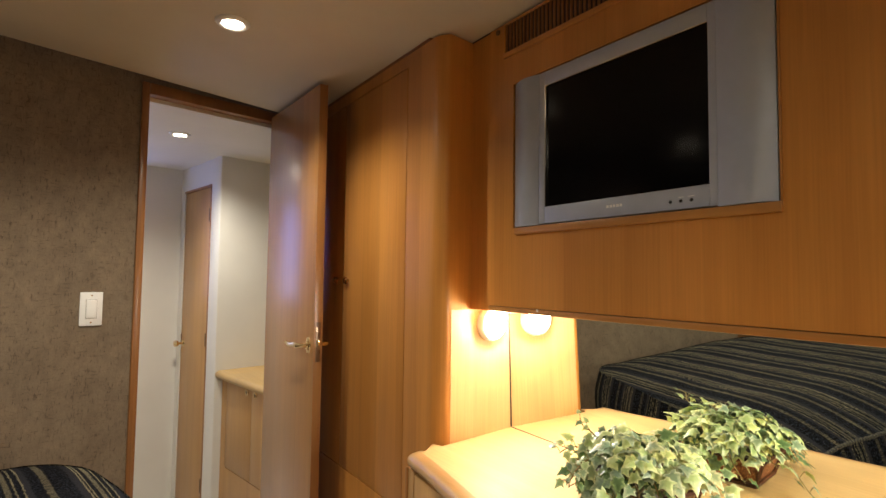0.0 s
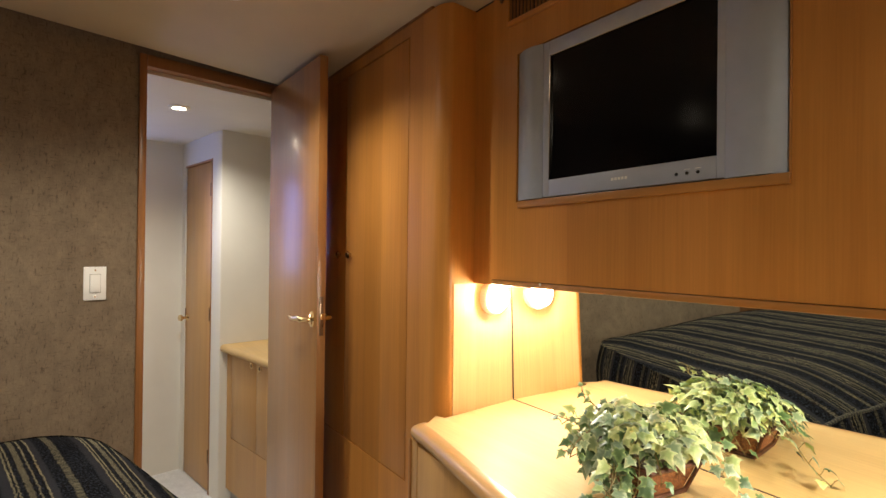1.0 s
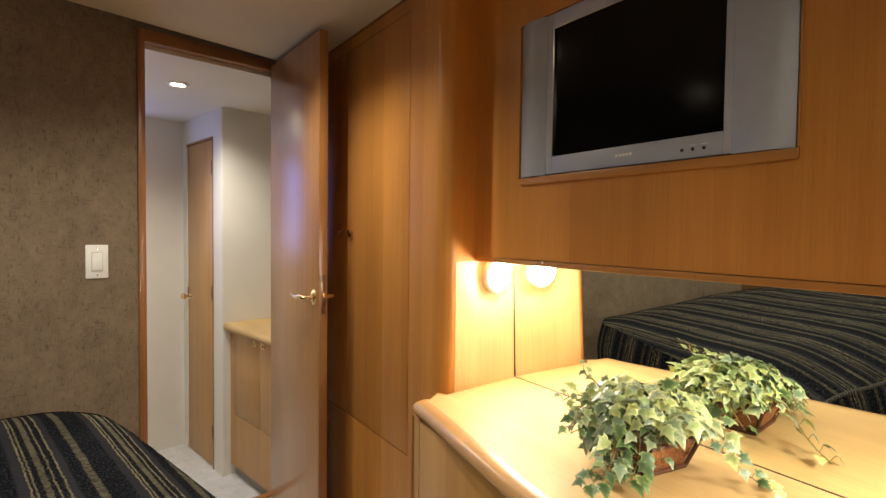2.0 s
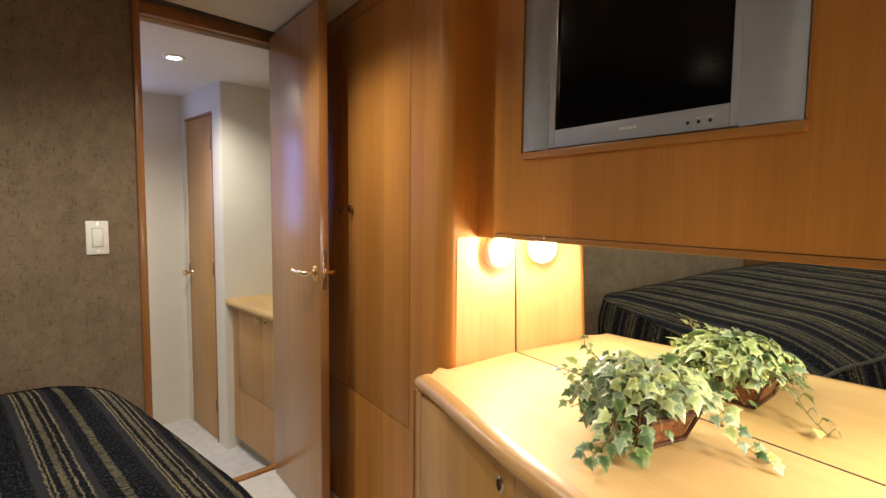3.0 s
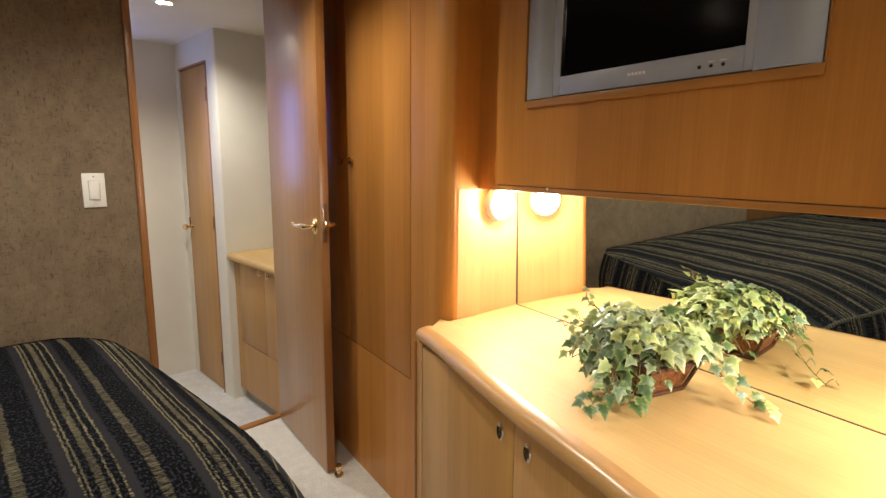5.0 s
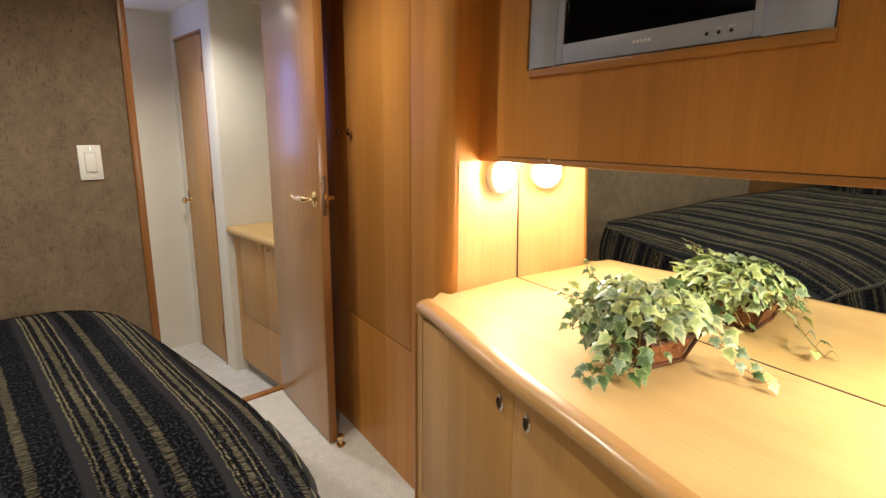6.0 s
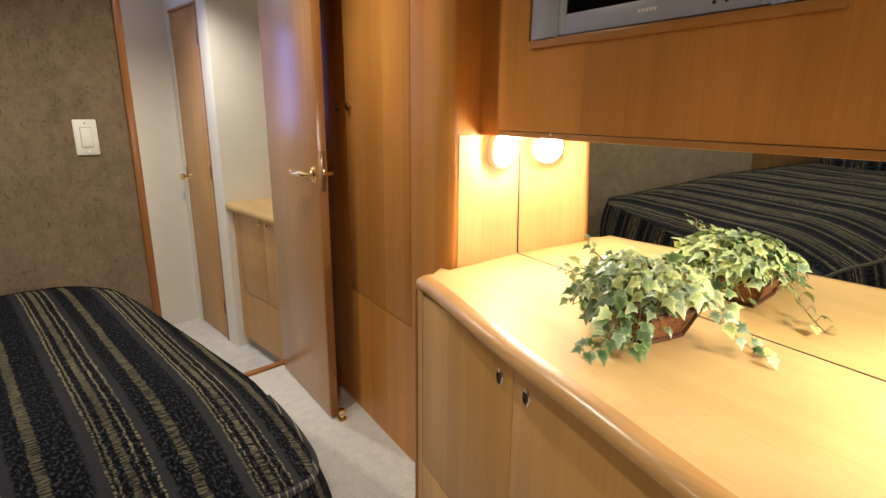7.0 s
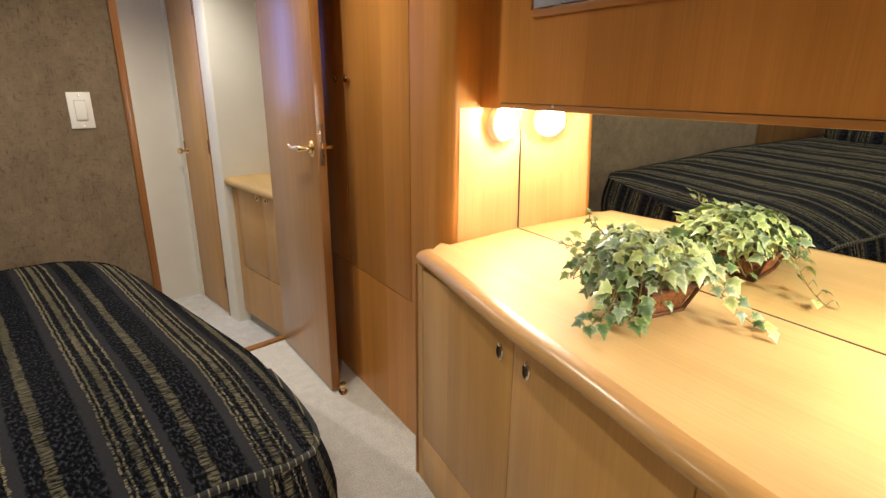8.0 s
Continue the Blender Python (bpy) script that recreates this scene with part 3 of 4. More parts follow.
# ---- cabin door ----
def cabin_door():
    hinge, free = Vector((0.700, 2.392)), Vector((0.7175, 1.850))
    w = (free - hinge).length
    ang = math.atan2((free - hinge).y, (free - hinge).x)
    m = Matrix.Translation((*hinge, 0)) @ Matrix.Rotation(ang, 4, "Z")   # local x along the leaf, local y to the wardrobe
    t = thing("cabin_door", (*((hinge + free) / 2), 0.012), "open maple cabin door with a brass lever handle", "door")
    leaf = part("leaf", box(B(), 0, w, 0.0015, 0.0315, 0.012, 1.966, 0.001, m), WOOD_DOOR, t, "glossy varnished maple leaf")
    part("lipping", box(B(), w, w + 0.004, 0.0, 0.033, 0.012, 1.967, 0.001, m), WOOD_EDGE, t, "darker edge lipping")
    part("latch_plate", box(B(), w + 0.0036, w + 0.0055, 0.008, 0.025, 0.93, 1.075, 0.0008, m), BRONZE, t, "dark bronze latch plate")
    part("latch_bolt", box(B(), w + 0.005, w + 0.013, 0.013, 0.023, 0.99, 1.012, 0.002, m), BRASS, t)
    hx, hz = w - 0.046, 0.987
    for side in (-1, 1):
        y = 0.0015 if side < 0 else 0.0315
        mr = m @ Matrix.Translation((hx, y, hz)) @ Matrix.Rotation(radians(90 * (1 if side < 0 else -1)), 4, "X")
        ros = part("rose", lathe(B(), [(0.0, 0.012), (0.011, 0.012), (0.013, 0.007), (0.021, 0.005), (0.023, 0.0)], mr @ Matrix.Diagonal((0.8, 1.35, 1, 1)), 28), BRASS, t, "oval brass rose")
        ys = [y + side * d for d in (0.008, 0.03, 0.042, 0.046, 0.044, 0.046, 0.050)]
        xs = [hx, hx, hx - 0.008, hx - 0.03, hx - 0.06, hx - 0.085, hx - 0.102]
        zs = [hz, hz, hz + 0.001, hz + 0.003, hz - 0.002, hz - 0.001, hz + 0.006]
        part("lever", tube(B(), [m @ Vector(p) for p in zip(xs, ys, zs)], [0.0095, 0.0095, 0.011, 0.0105, 0.0095, 0.009, 0.006], 12), BRASS, t, "curved polished brass lever")
    for z in (0.25, 1.0, 1.72):
        part("hinge", tube(B(), [m @ Vector((-0.004, 0.041, z - 0.04)), m @ Vector((-0.004, 0.041, z + 0.04))], 0.005, 10), BRONZE, t)


cabin_door()
st = thing("strike_plate", (*(BOAT @ Vector((OPEN_U0 + 0.01, DOOR_V0 + 0.02, 1.0))).xy, 0.95), "dark bronze strike plate on the door casing", "hardware")
part("plate", box(B(), OPEN_U0 - 0.001, OPEN_U0 + 0.0025, DOOR_V0 - 0.010, DOOR_V0 + 0.022, 0.945, 1.055, 0.0008, BOAT), BRONZE, st)

ds = thing("door_stop", (0.757, 1.826, 0), "small brass door stop on the carpet", "door stop")
part("foot", lathe(B(), [(0, 0.006), (0.018, 0.006), (0.020, 0.0)], Matrix.Translation((0.757, 1.826, 0)), 20), BRASS, ds)
part("post", lathe(B(), [(0.009, 0.006), (0.008, 0.02), (0.013, 0.026), (0.014, 0.040), (0.010, 0.046), (0, 0.047)], Matrix.Translation((0.757, 1.826, 0)), 18), BRASS, ds)


# ---- light switch ----
def light_switch():
    m = BOAT
    u0, u1, z0, z1, v = 0.4040, 0.4745, 1.0550, 1.1765, DOOR_V0
    t = thing("light_switch", BOAT @ Vector(((u0 + u1) / 2, v, z0)), "white rocker light switch on the wallpaper", "light switch")
    part("plate", box(B(), u0, u1, v - 0.006, v, z0, z1, 0.0025, m), WHITE, t)
    uc, zc = (u0 + u1) / 2, (z0 + z1) / 2
    part("rocker_frame", box(B(), uc - 0.0175, uc + 0.0175, v - 0.0068, v - 0.0055, zc - 0.0345, zc + 0.0345, 0.0005, m), plastic("switch_gap", (0.45, 0.43, 0.40)), t)
    part("rocker", box(B(), uc - 0.0160, uc + 0.0160, v - 0.0105, v - 0.006, zc - 0.0325, zc + 0.0325, 0.0018, m), WHITE, t)
    for dz in (-0.0485, 0.0485):
        mk = m @ Matrix.Translation((uc, v - 0.006, zc + dz)) @ Matrix.Rotation(radians(90), 4, "X")
        part("screw", lathe(B(), [(0, 0.001), (0.0028, 0.0008), (0.0032, 0)], mk, 12), CHROME, t)


light_switch()


# ---- bed ----
def coverlet_material():
    """Dark woven stripes along the bed: wide straw bands and triple straw lines between charcoal and grey."""
    m, nt, b = material("striped_coverlet", 0.85)
    uv = nt.nodes.new("ShaderNodeUVMap")
    sep = nt.nodes.new("ShaderNodeSeparateXYZ")
    wob = nt.nodes.new("ShaderNodeTexNoise")
    wob.inputs["Scale"].default_value = 70
    wob.inputs["Detail"].default_value = 2
    nt.links.new(uv.outputs[0], wob.inputs[0])

    def math_node(op, a, c=None):
        n = nt.nodes.new("ShaderNodeMath")
        n.operation = op
        for s, v in zip(n.inputs, (a, c)):
            if v is None:
                continue
            if isinstance(v, (int, float)):
                s.default_value = v
            else:
                nt.links.new(v, s)
        return n.outputs[0]

    nt.links.new(uv.outputs[0], sep.inputs[0])
    jit = math_node("MULTIPLY", math_node("SUBTRACT", wob.outputs[0], 0.5), 0.010)
    pos = math_node("ADD", sep.outputs[0], jit)
    t = math_node("FRACT", math_node("DIVIDE", math_node("ADD", pos, 1.815), 0.185))
    black, grey, straw = (0.0, 0.0, 0.0), (0.0, 1.0, 0.0), (1.0, 0.0, 0.0)      # zones, not colours
    stops = [(0.0, grey), (0.015, grey), (0.035, black), (0.152, black), (0.164, (0.45, 0.0, 0.0)), (0.240, (0.45, 0.0, 0.0)), (0.252, black), (0.490, black), (0.520, grey), (0.60, grey)]
    stops2 = [(0.0, black), (0.611, straw), (0.626, straw), (0.631, black), (0.650, black), (0.655, straw), (0.669, straw), (0.674, black),
              (0.728, black), (0.738, (0.6, 0.0, 0.0)), (0.790, (0.6, 0.0, 0.0)), (0.802, black), (0.837, black), (0.842, straw), (0.857, straw), (0.862, black), (0.922, black), (0.927, straw), (0.943, straw), (0.948, grey)]
    zone = mix(nt, ramp(nt, t, stops), ramp(nt, t, stops2), math_node("GREATER_THAN", t, 0.606))
    sz = nt.nodes.new("ShaderNodeSeparateXYZ")
    nt.links.new(zone, sz.inputs[0])

    def uv_noise(sx, sy, detail):
        mp = nt.nodes.new("ShaderNodeMapping")
        mp.inputs["Scale"].default_value = (sx, sy, 1)
        n = nt.nodes.new("ShaderNodeTexNoise")
        n.inputs["Scale"].default_value = 1.0
        n.inputs["Detail"].default_value = detail
        nt.links.new(uv.outputs[0], mp.inputs[0])
        nt.links.new(mp.outputs[0], n.inputs[0])
        return n.outputs[0]

    thr = uv_noise(45, 330, 2)          # loose cross threads of the straw bands
    mot = uv_noise(190, 130, 4)          # blotched pile of the dark bands
    fine = uv_noise(520, 520, 2)
    wear = uv_noise(9, 7, 3)
    dark = ramp(nt, mot, [(0.42, (0.0015, 0.0015, 0.002)), (0.52, (0.0045, 0.005, 0.0075)), (0.66, (0.029, 0.033, 0.046))])
    plain = ramp(nt, fine, [(0.3, (0.016, 0.016, 0.020)), (0.7, (0.027, 0.027, 0.033))])
    yarn = ramp(nt, thr, [(0.43, (0.007, 0.007, 0.008)), (0.60, (0.225, 0.200, 0.130))])
    yarn = mix(nt, yarn, ramp(nt, wear, [(0.35, (0.55, 0.55, 0.57)), (0.65, (1.15, 1.13, 1.08))]), 1.0, "MULTIPLY")
    c = mix(nt, dark, plain, sz.outputs[1])
    c = mix(nt, c, yarn, sz.outputs[0])
    nt.links.new(c, b.inputs["Base Color"])
    nt.links.new(math_node("MULTIPLY", sz.outputs[0], 0.55), b.inputs["Sheen Weight"])
    b.inputs["Sheen Tint"].default_value = (1.0, 0.90, 0.60, 1)
    b.inputs["Sheen Roughness"].default_value = 0.35
    b.inputs["Specular IOR Level"].default_value = 0.05
    bump(nt, b, math_node("ADD", thr, mot), 0.45, 0.002)
    return m


COVER = coverlet_material()
BED_U0, BED_U1, BED_V0, BED_V1 = HEAD_U + 0.01, 0.468, 0.752, 2.04


def bed_height(u, v):
    """Top of the bed: a soft dome that rolls off towards the foot and the sides."""
    a = max(0.0, (u - (BED_U1 - 0.30)) / 0.30)
    b = max(0.0, ((BED_V0 + 0.34) - v) / 0.34)
    c = max(0.0, (v - (BED_V1 - 0.30)) / 0.30)
    z = 0.694 - 0.070 * a ** 2.4 - 0.082 * b ** 2.0 - 0.036 * c ** 2.2 + 0.05 * min(1.0, max(0.0, (0.1 - u) / 0.7))
    return z + 0.004 * noise.noise(Vector((u * 5, v * 5, 0.3))) + 0.002 * noise.noise(Vector((u * 14, v * 14, 2.0)))


def bed():
    t = thing("bed", BOAT @ Vector(((BED_U0 + BED_U1) / 2, (BED_V0 + BED_V1) / 2, 0)), "bed made up with a dark blue-black striped coverlet", "bed")
    # plan of the top edge: a rectangle with round foot corners
    nu, nv = 90, 64
    bm = B()
    uvl = bm.loops.layers.uv.new("UVMap")
    grid = []
    r1, r2 = 0.10, 0.20
    for j in range(nv + 1):
        row = []
        v = BED_V0 + (BED_V1 - BED_V0) * j / nv
        # foot edge pulled in at the corners
        pull = 0.0
        if v < BED_V0 + r1:
            k = (BED_V0 + r1 - v) / r1
            pull = r1 * (1 - math.sqrt(max(0, 1 - k * k)))
        if v > 1.10:
            pull = 0.115 * ((v - 1.10) / (BED_V1 - 1.10)) ** 1.3
        if v > BED_V1 - r2:
            k = (v - (BED_V1 - r2)) / r2
            pull += r2 * (1 - math.sqrt(max(0, 1 - k * k)))
        ue = BED_U1 - pull
        for i in range(nu + 1):
            s = i / nu
            s = 1 - (1 - s) ** 1.35
            u = BED_U0 + (ue - BED_U0) * s
            row.append((bm.verts.new(BOAT @ Vector((u, v, bed_height(u, v)))), (u, v)))
        grid.append(row)
    for j in range(nv):
        for i in range(nu):
            q = (grid[j][i], grid[j][i + 1], grid[j + 1][i + 1], grid[j + 1][i])
            f = bm.faces.new([x[0] for x in q])
            for l, x in zip(f.loops, q):
                l[uvl].uv = (x[1][0], x[1][1])
    part("coverlet_top", bm, COVER, t)
    # the drop: near side, foot and far side in one run
    rim = [grid[0][i][1] for i in range(0, nu + 1)] + [grid[j][nu][1] for j in range(1, nv + 1)] + [grid[nv][i][1] for i in range(nu - 1, -1, -1)]
    bm = B()
    uvl = bm.loops.layers.uv.new("UVMap")
    rows = []
    run = 0.0
    for k, (u, v) in enumerate(rim):
        a = Vector(rim[max(0, k - 1)])
        c = Vector(rim[min(len(rim) - 1, k + 1)])
        if k:
            run += (Vector((u, v)) - Vector(rim[k - 1])).length
        d = (c - a).normalized()
        n = Vector((d.y, -d.x))
        z0 = bed_height(u, v)
        col = []
        fold = 0.010 * math.sin(run * 11.0) + 0.006 * math.sin(run * 27.0 + 1)
        for s in range(15):
            q = s / 14
            z = z0 * (1 - q) + 0.03 * q
            out = 0.038 * math.sin(min(1.0, q * 4.0) * math.pi / 2) - 0.018 * q + fold * q
            p = Vector((u, v)) + n * out
            col.append((bm.verts.new(BOAT @ Vector((p.x, p.y, z + (0.004 if s == 0 else 0)))), (run + BED_U0, z)))
        rows.append(col)
    for a, b in zip(rows, rows[1:]):
        for s in range(14):
            q = (a[s], a[s + 1], b[s + 1], b[s])
            f = bm.faces.new([x[0] for x in q])
            for l, x in zip(f.loops, q):
                l[uvl].uv = x[1]
    part("coverlet_drop", bm, COVER, t)
    # corded piping along the rim
    pts = [BOAT @ Vector((u, v, bed_height(u, v) + 0.001)) for u, v in rim if v < 1.02]
    part("piping", tube(B(), pts, 0.0065, 8), PIPING, t, "twisted dark and straw piping cord")


PIPING, _nt, _b = material("piping_cord", 0.8)
_w = _nt.nodes.new("ShaderNodeTexWave")
_w.inputs["Scale"].default_value = 22
_c = _nt.nodes.new("ShaderNodeTexCoord")
_nt.links.new(_c.outputs["Object"], _w.inputs[0])
_nt.links.new(ramp(_nt, _w.outputs[0], [(0.90, (0.008, 0.008, 0.010)), (0.985, (0.20, 0.18, 0.11))]), _b.inputs["Base Color"])
bed()


def pillow(u, v, z, w, d, h, lean):
    t = thing("pillow", BOAT @ Vector((u, v, z)), "dark striped pillow at the head of the bed", "pillow", "pillows on the bed")
    bm = B()
    bmesh.ops.create_uvsphere(bm, u_segments=32, v_segments=18, radius=1)
    for q in bm.verts:
        x, y, s = q.co
        q.co = Vector((math.copysign(abs(x) ** 0.6, x) * w / 2, math.copysign(abs(y) ** 0.6, y) * d / 2, s * h / 2 * (1 - 0.35 * max(abs(x), abs(y)) ** 3)))
    uvl = bm.loops.layers.uv.new("UVMap")
    for f in bm.faces:
        for l in f.loops:
            l[uvl].uv = (l.vert.co.y, l.vert.co.x)
    m = BOAT @ Matrix.Translation((u, v, z + 0.18)) @ Matrix.Rotation(radians(lean), 4, "Y")
    bmesh.ops.transform(bm, matrix=m, verts=bm.verts[:])
    part("cushion", bm, COVER, t)


pillow(-1.30, 0.98, 0.694 - 0.01, 0.46, 0.58, 0.19, 38)
pillow(-1.30, 1.60, 0.694 - 0.01, 0.46, 0.58, 0.19, 38)


# ---- hall things ----
def hall_door():
    t = thing("hall_door", BOAT @ Vector((HALL_A, (HD0 + HD1) / 2, HALL_FLOOR)), "closed narrow maple door in the hall", "door")
    leaf = part("leaf", box(B(), HALL_A + 0.006, HALL_A + 0.04, HD0 + 0.016, HD1 - 0.004, HALL_FLOOR + 0.008, HDZ - 0.016, 0.001, BOAT), WOOD_CABIN, t)
    bm = B()
    box(bm, HALL_A - 0.004, HALL_A + 0.05, HD0, HD0 + 0.013, HALL_FLOOR, HDZ, 0.002, BOAT)
    box(bm, HALL_A - 0.004, HALL_A + 0.05, HD0 + 0.013, HD1, HDZ - 0.013, HDZ, 0.002, BOAT)
    part("frame", bm, WOOD_EDGE, t, "darker stained frame")
    for z in (0.02, 0.86, 1.60):
        part("hinge", box(B(), HALL_A - 0.008, HALL_A + 0.006, HD0 + 0.009, HD0 + 0.018, z - 0.04, z + 0.04, 0.002, BOAT), BRONZE, t)
    mk = BOAT @ Matrix.Translation((HALL_A + 0.006, HD1 - 0.045, 0.803)) @ Matrix.Rotation(radians(-90), 4, "Y")
    part("knob", lathe(B(), [(0, 0.0), (0.020, 0.0), (0.018, 0.006), (0.008, 0.01), (0.008, 0.028), (0.018, 0.036), (0.021, 0.046), (0.016, 0.056), (0, 0.058)], mk, 20), BRASS, t, "round brass knob")
    part("latch_plate", box(B(), HALL_A + 0.002, HALL_A + 0.0075, HD1 - 0.012, HD1 - 0.004, 0.80, 0.86, 0.001, BOAT), BRONZE, t)


hall_door()


def hall_cabinet():
    fu, v0, v1 = HALL_A + 0.047, DOOR_V1 + 0.012, CORNER_V - 0.002
    t = thing("hall_cabinet", BOAT @ Vector((fu + 0.3, (v0 + v1) / 2, HALL_FLOOR)), "low maple hall cabinet with brass finger pulls", "cabinet")
    part("body", box(B(), fu + 0.02, 1.85, v0, v1, HALL_FLOOR + 0.07, 0.655, m=BOAT), WOOD_CABIN, t)
    part("toe_kick", box(B(), fu + 0.03, 1.85, v0, v1, HALL_FLOOR, HALL_FLOOR + 0.07, m=BOAT), plastic("grey_kick", (0.30, 0.27, 0.23), 0.6), t, "grey toe kick")
    bm = B()
    box(bm, fu, fu + 0.0195, CORNER_V - 0.064, v1, HALL_FLOOR + 0.072, 0.652, m=BOAT)
    box(bm, fu, fu + 0.0195, v0, CORNER_V - 0.064, HALL_FLOOR + 0.072, 0.168, m=BOAT)
    part("face_frame", bm, WOOD_CABIN, t)
    for a, b, k in ((2.6615, 2.972, 2.714), (2.330, 2.6585, 2.617)):
        d = part("door", box(B(), fu, fu + 0.0195, a, b, 0.1715, 0.650, 0.001, BOAT), WOOD_CABIN, t)
        mk = BOAT @ Matrix.Translation((fu, k, 0.623)) @ Matrix.Rotation(radians(-90), 4, "Y")
        part("pull_ring", lathe(B(), [(0.010, 0.0), (0.0105, 0.004), (0.016, 0.004), (0.0175, 0.0)], mk, 20), BRASS, d, "round brass finger pull")
        part("pull_cup", lathe(B(), [(0.0, 0.0012), (0.0102, 0.0012)], mk, 20), BRONZE, d)
    bm = B()
    n = 8
    prof = [(HALL_A + 0.004 + 0.022 - 0.022 * math.sin(math.pi * i / n), 0.676 + 0.022 * math.cos(math.pi * i / n)) for i in range(n + 1)]
    ring = [(u, z) for u, z in prof] + [(1.85, 0.654), (1.85, 0.698)]
    a = [bm.verts.new(BOAT @ Vector((u, v0, z))) for u, z in ring]
    b = [bm.verts.new(BOAT @ Vector((u, v1, z))) for u, z in ring]
    bm.faces.new(a), bm.faces.new(b[::-1])
    for i in range(len(ring)):
        j = (i + 1) % len(ring)
        bm.faces.new((a[i], a[j], b[j], b[i]))
    bmesh.ops.recalc_face_normals(bm, faces=bm.faces[:])
    part("countertop", bm, WOOD_TOP_LIT, t, "maple countertop with rounded nosing")


hall_cabinet()

# bedside locker at the head, seen in the mirror
lk = thing("bedside_locker", BOAT @ Vector((HEAD_U + 0.16, 0.45, 0)), "low maple bedside locker beside the bed head", "cabinet")
part("body", box(B(), HEAD_U + 0.01, HEAD_U + 0.36, 0.20, 0.62, 0.0, 0.56, 0.004, BOAT), WOOD_Z, lk)
part("top", box(B(), HEAD_U + 0.01, HEAD_U + 0.375, 0.185, 0.635, 0.561, 0.59, 0.008, BOAT), WOOD_TRIM, lk)

cl = thing("corner_locker", BOAT @ Vector((HEAD_U + 0.3, 2.18, 0)), "dark brown corner locker behind the bed head", "cabinet")
part("body", box(B(), HEAD_U + 0.005, HEAD_U + 0.56, 2.125, DOOR_V0 - 0.003, 0.0, 0.85, 0.004, BOAT), WALNUT, cl)
part("top", box(B(), HEAD_U + 0.005, HEAD_U + 0.57, 2.118, DOOR_V0 - 0.003, 0.851, 0.872, 0.006, BOAT), WALNUT, cl)


# ---- ivy in a wicker planter ----
def leaf_material(name, deep, pale, edge):
    m, nt, b = material(name, 0.45)
    at = nt.nodes.new("ShaderNodeAttribute")
    at.attribute_name = "rim"
    info = nt.nodes.new("ShaderNodeObjectInfo")
    n = noise_tex(nt, 2.6, (1, 1, 1), 5, 0.7)
    add = nt.nodes.new("ShaderNodeMath")
    add.operation = "MULTIPLY_ADD"
    nt.links.new(n, add.inputs[0])
    add.inputs[1].default_value = 0.9
    nt.links.new(at.outputs["Fac"], add.inputs[2])
    c = ramp(nt, add.outputs[0], [(0.40, deep), (0.66, deep), (0.86, pale), (1.0, edge)])
    tone = ramp(nt, info.outputs["Random"], [(0.0, (0.72, 0.78, 0.70)), (0.5, (1.05, 1.05, 1)), (1.0, (1.30, 1.20, 0.95))])
    nt.links.new(mix(nt, c, tone, 1.0, "MULTIPLY"), b.inputs["Base Color"])
    b.inputs["Transmission Weight"].default_value = 0.0
    b.inputs["Subsurface Weight"].default_value = 0.0
    bump(nt, b, n, 0.3, 0.002)
    return m


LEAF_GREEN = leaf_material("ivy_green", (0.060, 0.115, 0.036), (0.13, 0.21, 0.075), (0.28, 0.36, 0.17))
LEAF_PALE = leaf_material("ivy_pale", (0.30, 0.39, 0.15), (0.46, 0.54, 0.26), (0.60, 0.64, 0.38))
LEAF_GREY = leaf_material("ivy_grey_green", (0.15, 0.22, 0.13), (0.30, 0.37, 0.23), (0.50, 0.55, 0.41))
STEM = plastic("ivy_stem", (0.22, 0.16, 0.05), 0.6, 0.25)


def leaf_mesh(name, mat, curl, fold, seed):
    """A five-lobed ivy leaf of unit length; its stalk end lies at the origin and its tip along +y."""
    rnd = random.Random(seed)
    half = [(0.0, -0.02), (0.20, -0.13), (0.42, -0.08), (0.33, 0.12), (0.57, 0.38), (0.33, 0.45), (0.23, 0.64), (0.0, 1.08)]
    half = [(x * rnd.uniform(0.9, 1.1), y + rnd.uniform(-0.03, 0.03)) for x, y in half]
    out = half + [(-x * rnd.uniform(0.92, 1.08), y) for x, y in half[-2:0:-1]]
    inner = [(x * 0.5, 0.22 + (y - 0.22) * 0.5) for x, y in out]
    bm = B()
    lay = bm.verts.layers.float.new("rim")

    def lift(x, y):
        return fold * abs(x) - curl * (y - 0.2) ** 2 - 0.35 * curl * x * x * 2 + 0.03 * math.sin(9 * x + 5 * y + seed)

    vo = [bm.verts.new((x, y, lift(x, y))) for x, y in out]
    vi = [bm.verts.new((x, y, lift(x, y) + 0.012)) for x, y in inner]
    c = bm.verts.new((0, 0.22, lift(0, 0.22)))
    n = len(out)
    for v in vo:
        v[lay] = 0.50
    for v in vi:
        v[lay] = 0.22
    c[lay] = 0.0
    for i in range(n):
        j = (i + 1) % n
        bm.faces.new((vo[i], vo[j], vi[j], vi[i]))
        bm.faces.new((vi[i], vi[j], c))
    return mesh_of(name, bm, mat, 60)


